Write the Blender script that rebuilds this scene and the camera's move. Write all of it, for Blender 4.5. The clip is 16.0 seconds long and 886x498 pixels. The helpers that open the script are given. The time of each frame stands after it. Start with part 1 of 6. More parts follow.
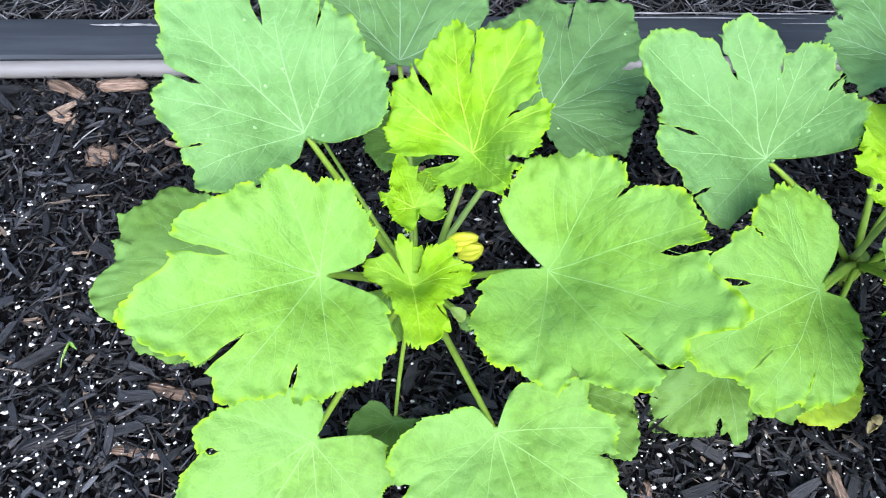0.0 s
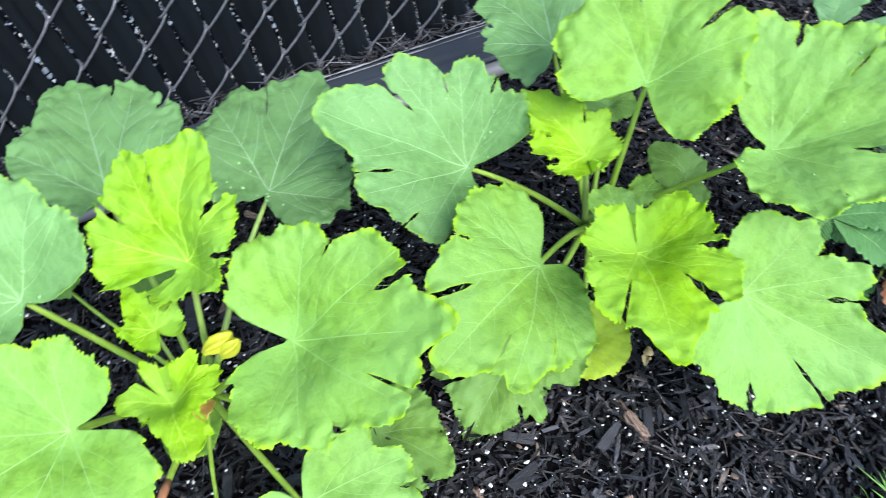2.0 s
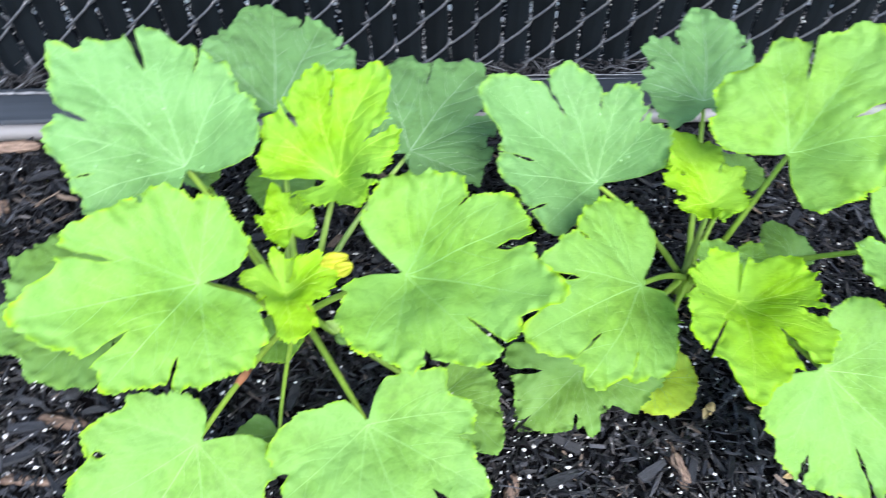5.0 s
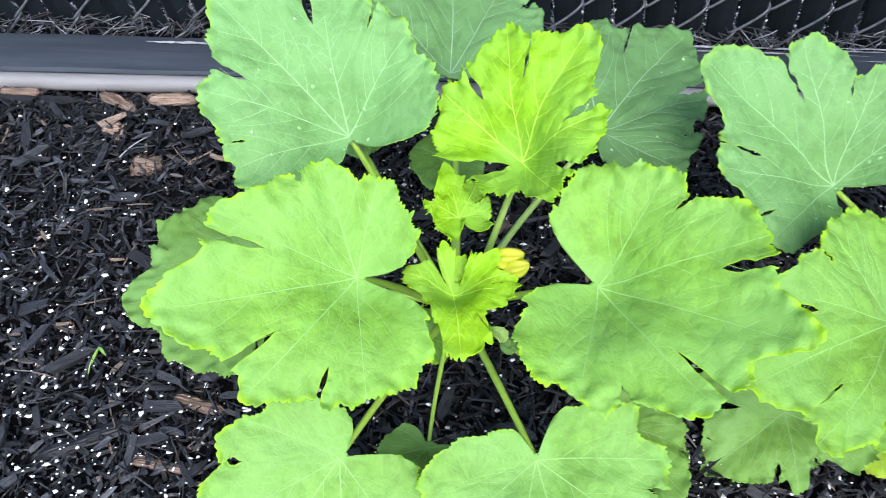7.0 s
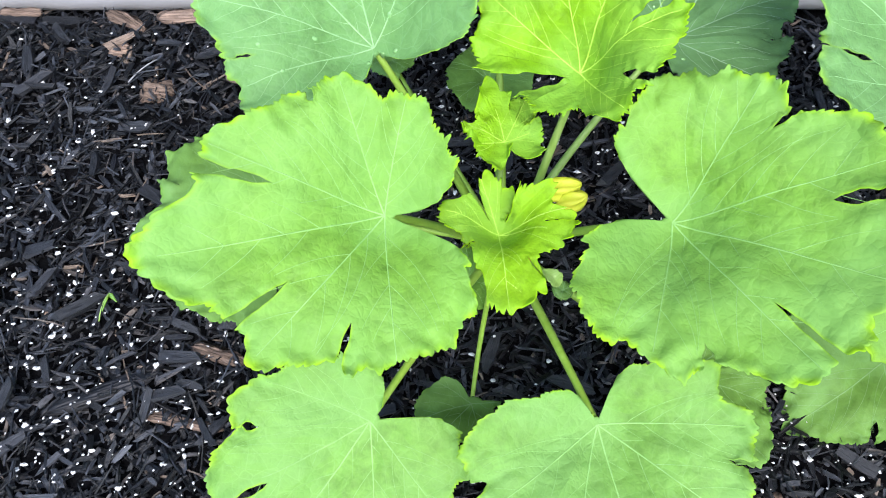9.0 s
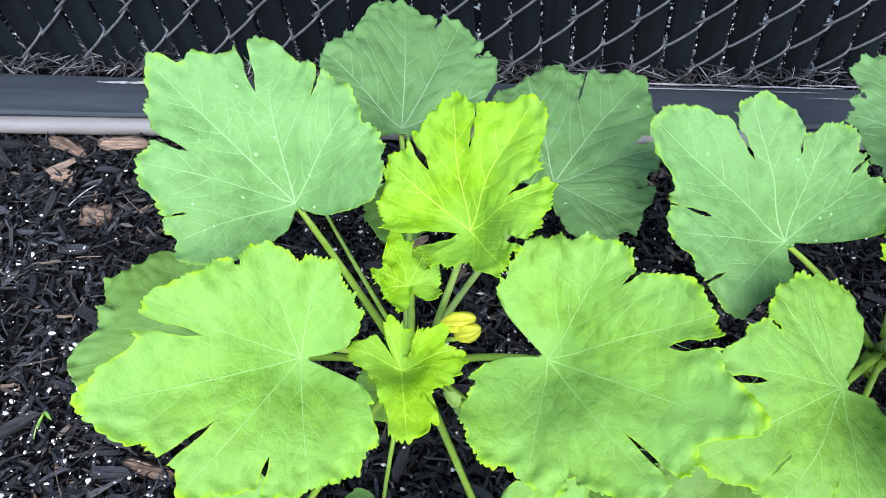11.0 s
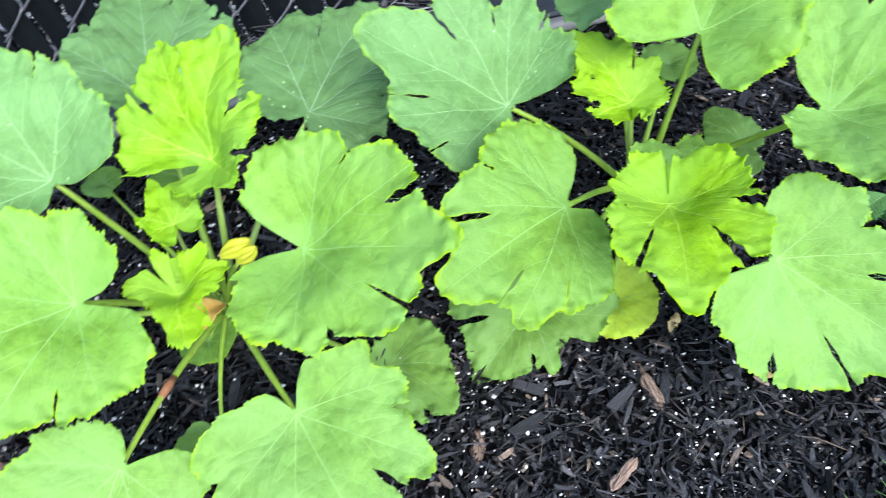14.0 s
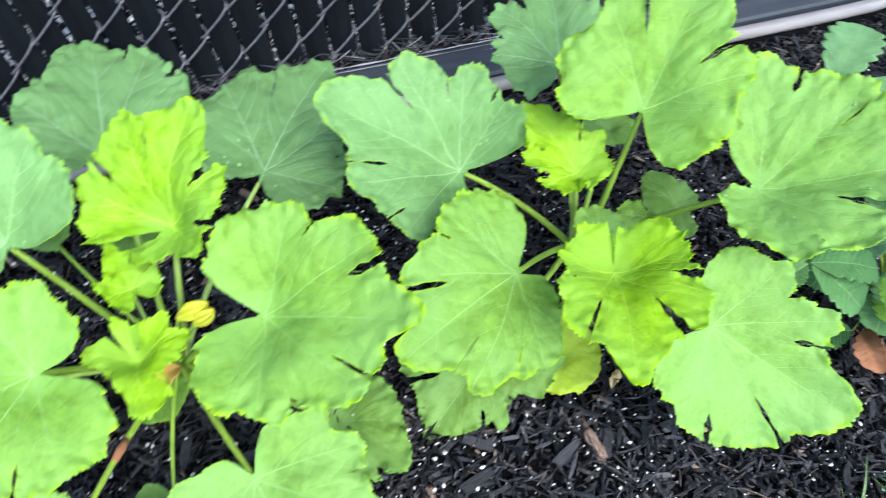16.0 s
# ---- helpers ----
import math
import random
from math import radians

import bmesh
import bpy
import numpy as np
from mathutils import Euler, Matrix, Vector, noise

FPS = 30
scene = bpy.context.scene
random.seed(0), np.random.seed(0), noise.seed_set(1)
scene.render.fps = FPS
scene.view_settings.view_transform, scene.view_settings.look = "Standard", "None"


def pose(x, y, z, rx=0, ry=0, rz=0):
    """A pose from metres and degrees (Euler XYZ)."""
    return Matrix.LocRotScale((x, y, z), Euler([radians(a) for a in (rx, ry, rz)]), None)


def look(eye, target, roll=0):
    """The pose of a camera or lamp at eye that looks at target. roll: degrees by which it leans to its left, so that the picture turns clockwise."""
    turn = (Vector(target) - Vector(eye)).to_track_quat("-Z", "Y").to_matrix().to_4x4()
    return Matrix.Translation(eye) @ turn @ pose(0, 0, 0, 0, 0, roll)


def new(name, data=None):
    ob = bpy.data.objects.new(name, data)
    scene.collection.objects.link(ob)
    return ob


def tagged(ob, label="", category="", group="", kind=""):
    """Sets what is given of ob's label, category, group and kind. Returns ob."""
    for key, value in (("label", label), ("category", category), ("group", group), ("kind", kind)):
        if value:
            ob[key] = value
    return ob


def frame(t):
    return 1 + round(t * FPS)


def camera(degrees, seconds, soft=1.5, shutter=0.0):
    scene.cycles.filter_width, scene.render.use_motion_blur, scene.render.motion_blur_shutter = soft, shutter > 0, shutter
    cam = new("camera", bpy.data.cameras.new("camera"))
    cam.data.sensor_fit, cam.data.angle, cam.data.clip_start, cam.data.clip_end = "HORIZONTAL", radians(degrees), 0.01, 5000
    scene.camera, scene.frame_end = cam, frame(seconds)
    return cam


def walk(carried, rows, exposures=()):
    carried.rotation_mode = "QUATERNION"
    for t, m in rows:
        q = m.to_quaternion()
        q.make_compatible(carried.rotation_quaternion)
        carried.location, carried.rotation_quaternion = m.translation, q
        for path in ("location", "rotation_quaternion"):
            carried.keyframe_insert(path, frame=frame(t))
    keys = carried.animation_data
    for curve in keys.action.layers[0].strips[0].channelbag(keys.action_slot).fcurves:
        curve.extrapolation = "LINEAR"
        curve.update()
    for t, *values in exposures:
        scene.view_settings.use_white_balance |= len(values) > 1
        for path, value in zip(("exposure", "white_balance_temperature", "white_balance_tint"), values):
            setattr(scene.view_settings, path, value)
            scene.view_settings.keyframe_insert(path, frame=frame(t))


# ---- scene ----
cam = camera(59.0, 16.0, soft=1.0, shutter=0.25)
PATH = [
    (0, (-0.02, -0.057, 0.779), (0.024, 0.97, -0.937), 2.0),
    (0.5, (-0.004, -0.051, 0.792), (0.091, 0.995, -0.911), 1.9),
    (1, (0.016, -0.059, 0.815), (0.174, 1.01, -0.868), 0.3),
    (1.5, (0.048, -0.078, 0.822), (0.307, 1.005, -0.84), -1.9),
    (2, (0.097, -0.099, 0.816), (0.479, 0.975, -0.827), -4.6),
    (2.5, (0.153, -0.128, 0.825), (0.711, 0.895, -0.8), -7.0),
    (3, (0.183, -0.16, 0.839), (0.91, 0.849, -0.728), -7.5),
    (3.5, (0.192, -0.171, 0.845), (1.025, 0.831, -0.673), -5.1),
    (4, (0.161, -0.166, 0.851), (0.979, 0.871, -0.651), 2.9),
    (4.5, (0.092, -0.158, 0.848), (0.647, 1.015, -0.674), 6.8),
    (5, (0.017, -0.17, 0.814), (0.285, 1.037, -0.758), 7.6),
    (5.2, (-0.005, -0.174, 0.805), (0.174, 1.015, -0.793), 7.9),
    (7.3, (-0.022, -0.056, 0.717), (-0.185, 1.061, -0.934), -4.6),
    (7.5, (-0.021, -0.05, 0.706), (-0.247, 1.005, -0.978), -7.6),
    (8, (-0.027, -0.043, 0.684), (-0.272, 0.952, -1.034), -7.6),
    (8.5, (-0.03, -0.027, 0.665), (-0.243, 0.952, -1.066), -6.9),
    (9, (-0.025, -0.016, 0.658), (-0.19, 0.966, -1.077), -6.3),
    (9.5, (-0.027, 0.01, 0.67), (-0.121, 1.02, -1.054), -3.6),
    (9.7, (-0.026, 0.018, 0.682), (-0.086, 1.056, -1.026), -1.6),
    (11.8, (0.009, -0.085, 0.776), (0.007, 1.068, -0.858), 1.7),
    (12, (0.009, -0.108, 0.773), (-0.009, 1.034, -0.869), 1.3),
    (12.5, (0.008, -0.163, 0.779), (-0.041, 0.957, -0.877), -0.8),
    (13, (0.028, -0.182, 0.771), (0.0, 0.923, -0.896), -2.8),
    (13.5, (0.079, -0.169, 0.777), (0.121, 0.938, -0.888), -4.8),
    (14, (0.129, -0.149, 0.772), (0.326, 0.961, -0.88), -5.9),
    (14.5, (0.185, -0.117, 0.779), (0.559, 0.959, -0.865), -5.8),
    (15, (0.218, -0.096, 0.789), (0.735, 0.976, -0.818), -4.3),
    (15.5, (0.203, -0.095, 0.802), (0.735, 0.991, -0.791), -1.3),
    (16, (0.111, -0.124, 0.817), (0.494, 0.979, -0.806), 2.1),
]
walk(cam, [(t, look(eye, target, roll)) for t, eye, target, roll in PATH], [(0.0, 1.60), (2.0, 1.65), (3.0, 1.67), (4.0, 1.80), (5.0, 1.67), (7.5, 1.51), (9.5, 1.47), (12.0, 1.55), (14.0, 1.65), (15.0, 1.70), (16.0, 1.67)])

# ---- light ----
world = bpy.data.worlds.new("sky")
scene.world = world
world.use_nodes = True
wn = world.node_tree.nodes
sky = wn.new("ShaderNodeTexSky")
sky.sky_type, sky.sun_disc = "NISHITA", False
sky.sun_elevation, sky.sun_rotation = radians(51), radians(166)
sky.air_density, sky.dust_density = 1.2, 1.2
world.node_tree.links.new(sky.outputs[0], wn["Background"].inputs[0])
wn["Background"].inputs[1].default_value = 0.15
sun = new("sun", bpy.data.lights.new("sun", "SUN"))
sun.data.energy, sun.data.angle, sun.data.color = 1.75, radians(40), (1.0, 0.965, 1.0)
sun.matrix_world = look((0.5, -1.95, 2.5), (0, 0, 0))

# ---- materials ----
rng = random.Random(4)


def material(name, rough=0.6, spec=0.4):
    m = bpy.data.materials.new(name)
    m.use_nodes = True
    b = m.node_tree.nodes["Principled BSDF"]
    b.inputs["Roughness"].default_value = rough
    b.inputs["Specular IOR Level"].default_value = spec
    return m, m.node_tree.nodes, m.node_tree.links, b


def ramp(nodes, links, source, stops):
    r = nodes.new("ShaderNodeValToRGB")
    e = r.color_ramp.elements
    while len(e) < len(stops):
        e.new(0.5)
    for k, (p, c) in enumerate(stops):
        e[k].position, e[k].color = p, (*c, 1)
    links.new(source, r.inputs[0])
    return r.outputs[0]


def texture(nodes, links, kind, scale, coords, **values):
    n = nodes.new(kind)
    links.new(coords, n.inputs["Vector"])
    n.inputs["Scale"].default_value = scale
    for key, v in values.items():
        n.inputs[key].default_value = v
    return n


def mixed(nodes, links, fac, a, b, how="MIX"):
    n = nodes.new("ShaderNodeMix")
    n.data_type, n.blend_type = "RGBA", how
    for socket, v in ((n.inputs[0], fac), (n.inputs[6], a), (n.inputs[7], b)):
        if isinstance(v, (int, float)):
            socket.default_value = v
        elif isinstance(v, tuple):
            socket.default_value = (*v, 1)
        else:
            links.new(v, socket)
    return n.outputs[2]


def bumped(nodes, links, bsdf, height, strength, distance):
    n = nodes.new("ShaderNodeBump")
    n.inputs["Strength"].default_value, n.inputs["Distance"].default_value = strength, distance
    links.new(height, n.inputs["Height"])
    links.new(n.outputs[0], bsdf.inputs["Normal"])


def leaf_material(name, base, edge, vein, glow=0.25, cells=75.0, relief=0.3, net_share=0.5):
    """A leaf blade: mottled green, quilted by a net of fine pale veins, with a lighter margin; some light comes through."""
    m, n, l, b = material(name, 0.58, 0.22)
    co = n.new("ShaderNodeTexCoord").outputs["Object"]
    warp = texture(n, l, "ShaderNodeTexNoise", 40, co, Detail=2.0)
    bent = n.new("ShaderNodeVectorMath")
    bent.operation = "MULTIPLY_ADD"
    l.new(warp.outputs["Color"], bent.inputs[0])
    bent.inputs[1].default_value = (0.012, 0.012, 0.012)
    l.new(co, bent.inputs[2])
    mottle = texture(n, l, "ShaderNodeTexNoise", 48, co, Detail=8.0, Roughness=0.72)
    base = (base[0] * 1.07, base[1], base[2])
    dark, light = tuple(c * 0.7 for c in base), tuple(min(1, c * 1.22) for c in base)
    c1 = ramp(n, l, mottle.outputs[0], [(0.3, dark), (0.5, base), (0.7, light)])
    cloud = texture(n, l, "ShaderNodeTexNoise", 13, co, Detail=3.0)
    silver = tuple(0.72 * c + 0.28 * q for c, q in zip(base, (0.22, 0.44, 0.17)))
    c1 = mixed(n, l, ramp(n, l, cloud.outputs[0], [(0.42, (0, 0, 0)), (0.66, (0.9, 0.9, 0.9))]), c1, silver)
    net = texture(n, l, "ShaderNodeTexVoronoi", cells, bent.outputs[0])
    net.feature = "DISTANCE_TO_EDGE"
    small = texture(n, l, "ShaderNodeTexVoronoi", cells * 3.1, bent.outputs[0])
    small.feature = "DISTANCE_TO_EDGE"
    lines = ramp(n, l, net.outputs[0], [(0.0, (1, 1, 1)), (0.035, (0, 0, 0))])
    fine = ramp(n, l, small.outputs[0], [(0.0, (0.45, 0.45, 0.45)), (0.06, (0, 0, 0))])
    both = mixed(n, l, 1.0, lines, fine, "LIGHTEN")
    patch = texture(n, l, "ShaderNodeTexNoise", 22, co, Detail=2.0)
    share = mixed(n, l, 1.0, both, ramp(n, l, patch.outputs[0], [(0.35, (0.1, 0.1, 0.1)), (0.65, (net_share, net_share, net_share))]), "MULTIPLY")
    c2 = mixed(n, l, share, c1, vein)
    rim = n.new("ShaderNodeAttribute")
    rim.attribute_name = "rim"
    c3 = mixed(n, l, rim.outputs["Fac"], c2, edge)
    own = n.new("ShaderNodeObjectInfo")
    hue = n.new("ShaderNodeHueSaturation")
    span = n.new("ShaderNodeMapRange")
    span.inputs["To Min"].default_value, span.inputs["To Max"].default_value = 0.94, 1.08
    l.new(own.outputs["Random"], span.inputs[0])
    l.new(span.outputs[0], hue.inputs["Value"])
    l.new(c3, hue.inputs["Color"])
    l.new(hue.outputs[0], b.inputs["Base Color"])
    soft = n.new("ShaderNodeMapRange")
    soft.interpolation_type = "SMOOTHSTEP"
    soft.inputs["From Max"].default_value = 0.28
    l.new(net.outputs[0], soft.inputs[0])
    soft2 = n.new("ShaderNodeMapRange")
    soft2.interpolation_type = "SMOOTHSTEP"
    soft2.inputs["From Max"].default_value = 0.3
    soft2.inputs["To Max"].default_value = 0.4
    l.new(small.outputs[0], soft2.inputs[0])
    add = n.new("ShaderNodeMath")
    add.operation = "ADD"
    l.new(soft.outputs[0], add.inputs[0])
    l.new(soft2.outputs[0], add.inputs[1])
    bumped(n, l, b, add.outputs[0], relief, 0.0022)
    thin = n.new("ShaderNodeBsdfTranslucent")
    l.new(hue.outputs[0], thin.inputs[0])
    mix = n.new("ShaderNodeMixShader")
    mix.inputs[0].default_value = glow
    l.new(b.outputs[0], mix.inputs[1])
    l.new(thin.outputs[0], mix.inputs[2])
    l.new(mix.outputs[0], n["Material Output"].inputs[0])
    return m


def plain_material(name, a, b2, scale, rough=0.6, spec=0.3, relief=0.3, depth=0.001, stretch=(1, 1, 1), random_tint=0.0):
    """Two tones of one surface with grain; stretch lengthens the grain along an axis."""
    m, n, l, b = material(name, rough, spec)
    co = n.new("ShaderNodeTexCoord").outputs["Object"]
    mp = n.new("ShaderNodeMapping")
    mp.inputs["Scale"].default_value = stretch
    l.new(co, mp.inputs[0])
    t = texture(n, l, "ShaderNodeTexNoise", scale, mp.outputs[0], Detail=6.0, Roughness=0.65)
    t2 = texture(n, l, "ShaderNodeTexNoise", scale * 0.13, mp.outputs[0], Detail=2.0)
    c = ramp(n, l, t.outputs[0], [(0.3, a), (0.7, b2)])
    c = mixed(n, l, ramp(n, l, t2.outputs[0], [(0.35, (0, 0, 0)), (0.65, (0.45, 0.45, 0.45))]), c, tuple((p + q) * 0.36 for p, q in zip(a, b2)))
    if random_tint:
        own = n.new("ShaderNodeObjectInfo")
        hue = n.new("ShaderNodeHueSaturation")
        span = n.new("ShaderNodeMapRange")
        span.inputs["To Min"].default_value, span.inputs["To Max"].default_value = 1 - random_tint, 1 + random_tint
        l.new(own.outputs["Random"], span.inputs[0])
        l.new(span.outputs[0], hue.inputs["Value"])
        l.new(c, hue.inputs["Color"])
        c = hue.outputs[0]
    l.new(c, b.inputs["Base Color"])
    bumped(n, l, b, t.outputs[0], relief, depth)
    return m


def island_material(name, stops, grain, rough, spec, relief=0.5, depth=0.001, stretch=(1, 1, 1), glow=0.0, own_grain=False):
    """Many loose pieces in one mesh, each with a tone of its own; own_grain: the fibres run along each piece."""
    m, n, l, b = material(name, rough, spec)
    g = n.new("ShaderNodeNewGeometry")
    co = n.new("ShaderNodeTexCoord").outputs["Object"]
    if own_grain:
        along = n.new("ShaderNodeAttribute")
        along.attribute_name = "grain"
        co = along.outputs["Vector"]
    mp = n.new("ShaderNodeMapping")
    mp.inputs["Scale"].default_value = stretch
    l.new(co, mp.inputs[0])
    t = texture(n, l, "ShaderNodeTexNoise", grain, mp.outputs[0], Detail=5.0, Roughness=0.7)
    c = ramp(n, l, g.outputs["Random Per Island"], stops)
    shade = ramp(n, l, t.outputs[0], [(0.3, (0.3, 0.3, 0.3)), (0.7, (1.6, 1.6, 1.6))] if own_grain else [(0.25, (0.45, 0.45, 0.45)), (0.75, (1.35, 1.35, 1.35))])
    c = mixed(n, l, 1.0, c, shade, "MULTIPLY")
    l.new(c, b.inputs["Base Color"])
    bumped(n, l, b, t.outputs[0], relief, depth)
    if glow:
        thin = n.new("ShaderNodeBsdfTranslucent")
        l.new(c, thin.inputs[0])
        mix = n.new("ShaderNodeMixShader")
        mix.inputs[0].default_value = glow
        l.new(b.outputs[0], mix.inputs[1])
        l.new(thin.outputs[0], mix.inputs[2])
        l.new(mix.outputs[0], n["Material Output"].inputs[0])
    return m


LEAF = {
    "mature": leaf_material("leaf_mature", (0.142, 0.325, 0.096), (0.25, 0.48, 0.06), (0.24, 0.45, 0.2), relief=0.2),
    "bright": leaf_material("leaf_bright", (0.153, 0.34, 0.043), (0.27, 0.5, 0.01), (0.23, 0.43, 0.09), relief=0.2),
    "mid": leaf_material("leaf_mid", (0.155, 0.342, 0.06), (0.27, 0.5, 0.025), (0.235, 0.44, 0.12), relief=0.2),
    "lime": leaf_material("leaf_lime", (0.27, 0.55, 0.014), (0.33, 0.6, 0.005), (0.3, 0.54, 0.03), glow=0.38, cells=95.0, relief=0.2),
    "spring": leaf_material("leaf_spring", (0.215, 0.47, 0.012), (0.3, 0.56, 0.006), (0.29, 0.52, 0.05), glow=0.3, cells=95.0, relief=0.2),
    "dark": leaf_material("leaf_dark", (0.11, 0.25, 0.08), (0.125, 0.28, 0.09), (0.16, 0.32, 0.16), glow=0.16, relief=0.1),
    # older low leaves: a yellower green, darkened for the shade under the canopy
    "lower": leaf_material("leaf_lower_shaded", (0.12, 0.26, 0.042), (0.14, 0.3, 0.045), (0.17, 0.34, 0.1), glow=0.2, relief=0.1),
    "yellow": leaf_material("leaf_yellow", (0.36, 0.57, 0.045), (0.42, 0.47, 0.03), (0.38, 0.48, 0.08), relief=0.12),
}
VEIN = {
    "mature": plain_material("vein_pale", (0.215, 0.43, 0.16), (0.3, 0.51, 0.24), 200),
    "bright": plain_material("vein_light", (0.2, 0.415, 0.09), (0.27, 0.48, 0.16), 200),
    "lime": plain_material("vein_lime", (0.34, 0.58, 0.04), (0.41, 0.65, 0.1), 200),
    "dark": plain_material("vein_dark", (0.24, 0.41, 0.23), (0.32, 0.48, 0.3), 200),
    # veins darkened to suit the shaded low leaves; some berry leaflets share them
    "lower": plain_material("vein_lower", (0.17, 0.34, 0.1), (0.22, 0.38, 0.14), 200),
}
VEIN["spring"] = VEIN["lime"]
VEIN["mid"] = VEIN["yellow"] = VEIN["bright"]
STALK = plain_material("stalk", (0.2, 0.36, 0.025), (0.3, 0.47, 0.08), 160, 0.5, 0.35, 0.4, 0.0006, (1, 1, 0.12), 0.15)
STALK_PALE = plain_material("stalk_pale", (0.22, 0.38, 0.06), (0.32, 0.47, 0.14), 160, 0.5, 0.35, 0.4, 0.0006, (1, 1, 0.12), 0.1)
STALK_RED = plain_material("stalk_brown", (0.3, 0.24, 0.12), (0.42, 0.33, 0.2), 160, 0.5, 0.35, 0.4, 0.0006, (1, 1, 0.12), 0.1)
ORANGE = plain_material("withered_petal", (0.72, 0.36, 0.04), (0.8, 0.58, 0.2), 160, 0.6, 0.2, 0.4, 0.001)
PETAL = plain_material("petal", (0.42, 0.52, 0.02), (0.62, 0.6, 0.06), 120, 0.5, 0.3)
SOIL = plain_material("soil", (0.0009, 0.0009, 0.0012), (0.008, 0.0082, 0.0094), 90, 1.0, 0.05, 1.0, 0.006)
CHIP = island_material("mulch_chip", [(0.0, (0.0009, 0.001, 0.0013)), (0.4, (0.0034, 0.0039, 0.0052)), (0.72, (0.0125, 0.0142, 0.0188)), (0.9, (0.056, 0.062, 0.074)), (0.97, (0.07, 0.064, 0.062)), (1.0, (0.2, 0.15, 0.11))], 520, 0.42, 0.45, 1.0, 0.0016, (0.12, 1, 1), own_grain=True)
CHIP_ONE = plain_material("mulch_piece", (0.004, 0.0045, 0.0055), (0.027, 0.028, 0.033), 230, 0.55, 0.4, 0.9, 0.0012, (0.12, 1, 1), 0.45)
BARE = plain_material("bare_wood", (0.012, 0.01, 0.01), (0.46, 0.33, 0.25), 420, 0.75, 0.2, 1.0, 0.002, (0.09, 1, 1), 0.4)
CHIP_UNIT = plain_material("mulch_splinter", (0.003, 0.0034, 0.0044), (0.034, 0.037, 0.045), 26, 0.5, 0.45, 1.0, 0.0016, (0.1, 1, 1), 0.45)
BARE_UNIT = plain_material("bare_splinter", (0.012, 0.01, 0.01), (0.44, 0.33, 0.25), 30, 0.75, 0.2, 1.0, 0.002, (0.1, 1, 1), 0.4)
PERLITE = island_material("perlite", [(0.0, (0.6, 0.6, 0.58)), (1.0, (0.82, 0.82, 0.82))], 300, 0.85, 0.2)
SLAT = plain_material("slat_plastic", (0.002, 0.0032, 0.0045), (0.0065, 0.0095, 0.0125), 90, 0.45, 0.19, 0.15, 0.0006, (1, 1, 0.06), 0.2)
WIRE = plain_material("wire_coating", (0.03, 0.033, 0.04), (0.15, 0.157, 0.175), 110, 0.28, 0.6, 0.2, 0.0004)
TIMBER = plain_material("edging_board", (0.017, 0.023, 0.031), (0.045, 0.056, 0.07), 60, 0.5, 0.4, 0.35, 0.0012, (0.06, 1, 1))
SCRATCH = plain_material("scratched_paint", (0.15, 0.155, 0.17), (0.42, 0.43, 0.44), 200, 0.7, 0.2)
PIPE = plain_material("grey_pipe", (0.17, 0.168, 0.168), (0.27, 0.265, 0.262), 70, 0.45, 0.4, 0.1, 0.0005, (0.1, 1, 1))
GRASS = island_material("grass_blade", [(0.0, (0.025, 0.1, 0.008)), (0.35, (0.09, 0.27, 0.035)), (0.75, (0.22, 0.45, 0.1)), (0.93, (0.36, 0.56, 0.26)), (1.0, (0.55, 0.55, 0.34))], 120, 0.38, 0.5, 0.2, 0.0004, glow=0.3)
TURF = plain_material("turf_soil", (0.03, 0.075, 0.02), (0.07, 0.13, 0.04), 120, 0.9, 0.2, 0.8, 0.004)
YARD = plain_material("yard_beyond", (0.1, 0.18, 0.03), (0.42, 0.45, 0.34), 16, 0.9, 0.2, 0.5, 0.004)
FLECK = island_material("dry_fleck", [(0.0, (0.01, 0.01, 0.012)), (0.35, (0.08, 0.08, 0.085)), (0.7, (0.4, 0.4, 0.42)), (1.0, (0.85, 0.85, 0.85))], 300, 0.4, 0.5)
NEEDLE = island_material("dry_needles", [(0.0, (0.02, 0.018, 0.018)), (0.7, (0.06, 0.063, 0.07)), (1.0, (0.26, 0.27, 0.29))], 200, 0.7, 0.3)
BERRY = {
    "deep": leaf_material("berry_leaf_deep", (0.06, 0.19, 0.06), (0.07, 0.21, 0.05), (0.1, 0.26, 0.09), 0.15, 130.0, 0.15),
    "blue": leaf_material("berry_leaf_blue", (0.12, 0.29, 0.12), (0.13, 0.31, 0.1), (0.17, 0.35, 0.16), 0.18, 130.0, 0.15),
    "fresh": leaf_material("berry_leaf_fresh", (0.155, 0.36, 0.09), (0.17, 0.385, 0.08), (0.24, 0.45, 0.15), 0.22, 130.0, 0.12),
    "lime": leaf_material("berry_leaf_lime", (0.17, 0.38, 0.02), (0.22, 0.42, 0.01), (0.25, 0.45, 0.08), 0.25, 130.0, 0.12),
    "yellow": leaf_material("pepper_leaf", (0.4, 0.5, 0.012), (0.45, 0.53, 0.012), (0.45, 0.53, 0.06), 0.32, 130.0, 0.2),
}
DEW = plain_material("dew", (0.2, 0.41, 0.14), (0.25, 0.46, 0.18), 60, 0.04, 0.8, 0.0)
HUSK = plain_material("dry_husk", (0.42, 0.3, 0.12), (0.62, 0.5, 0.26), 140, 0.8, 0.2, 0.5, 0.001)
CLAY = plain_material("dead_leaf", (0.26, 0.11, 0.05), (0.4, 0.2, 0.11), 90, 0.8, 0.2, 0.5, 0.002)


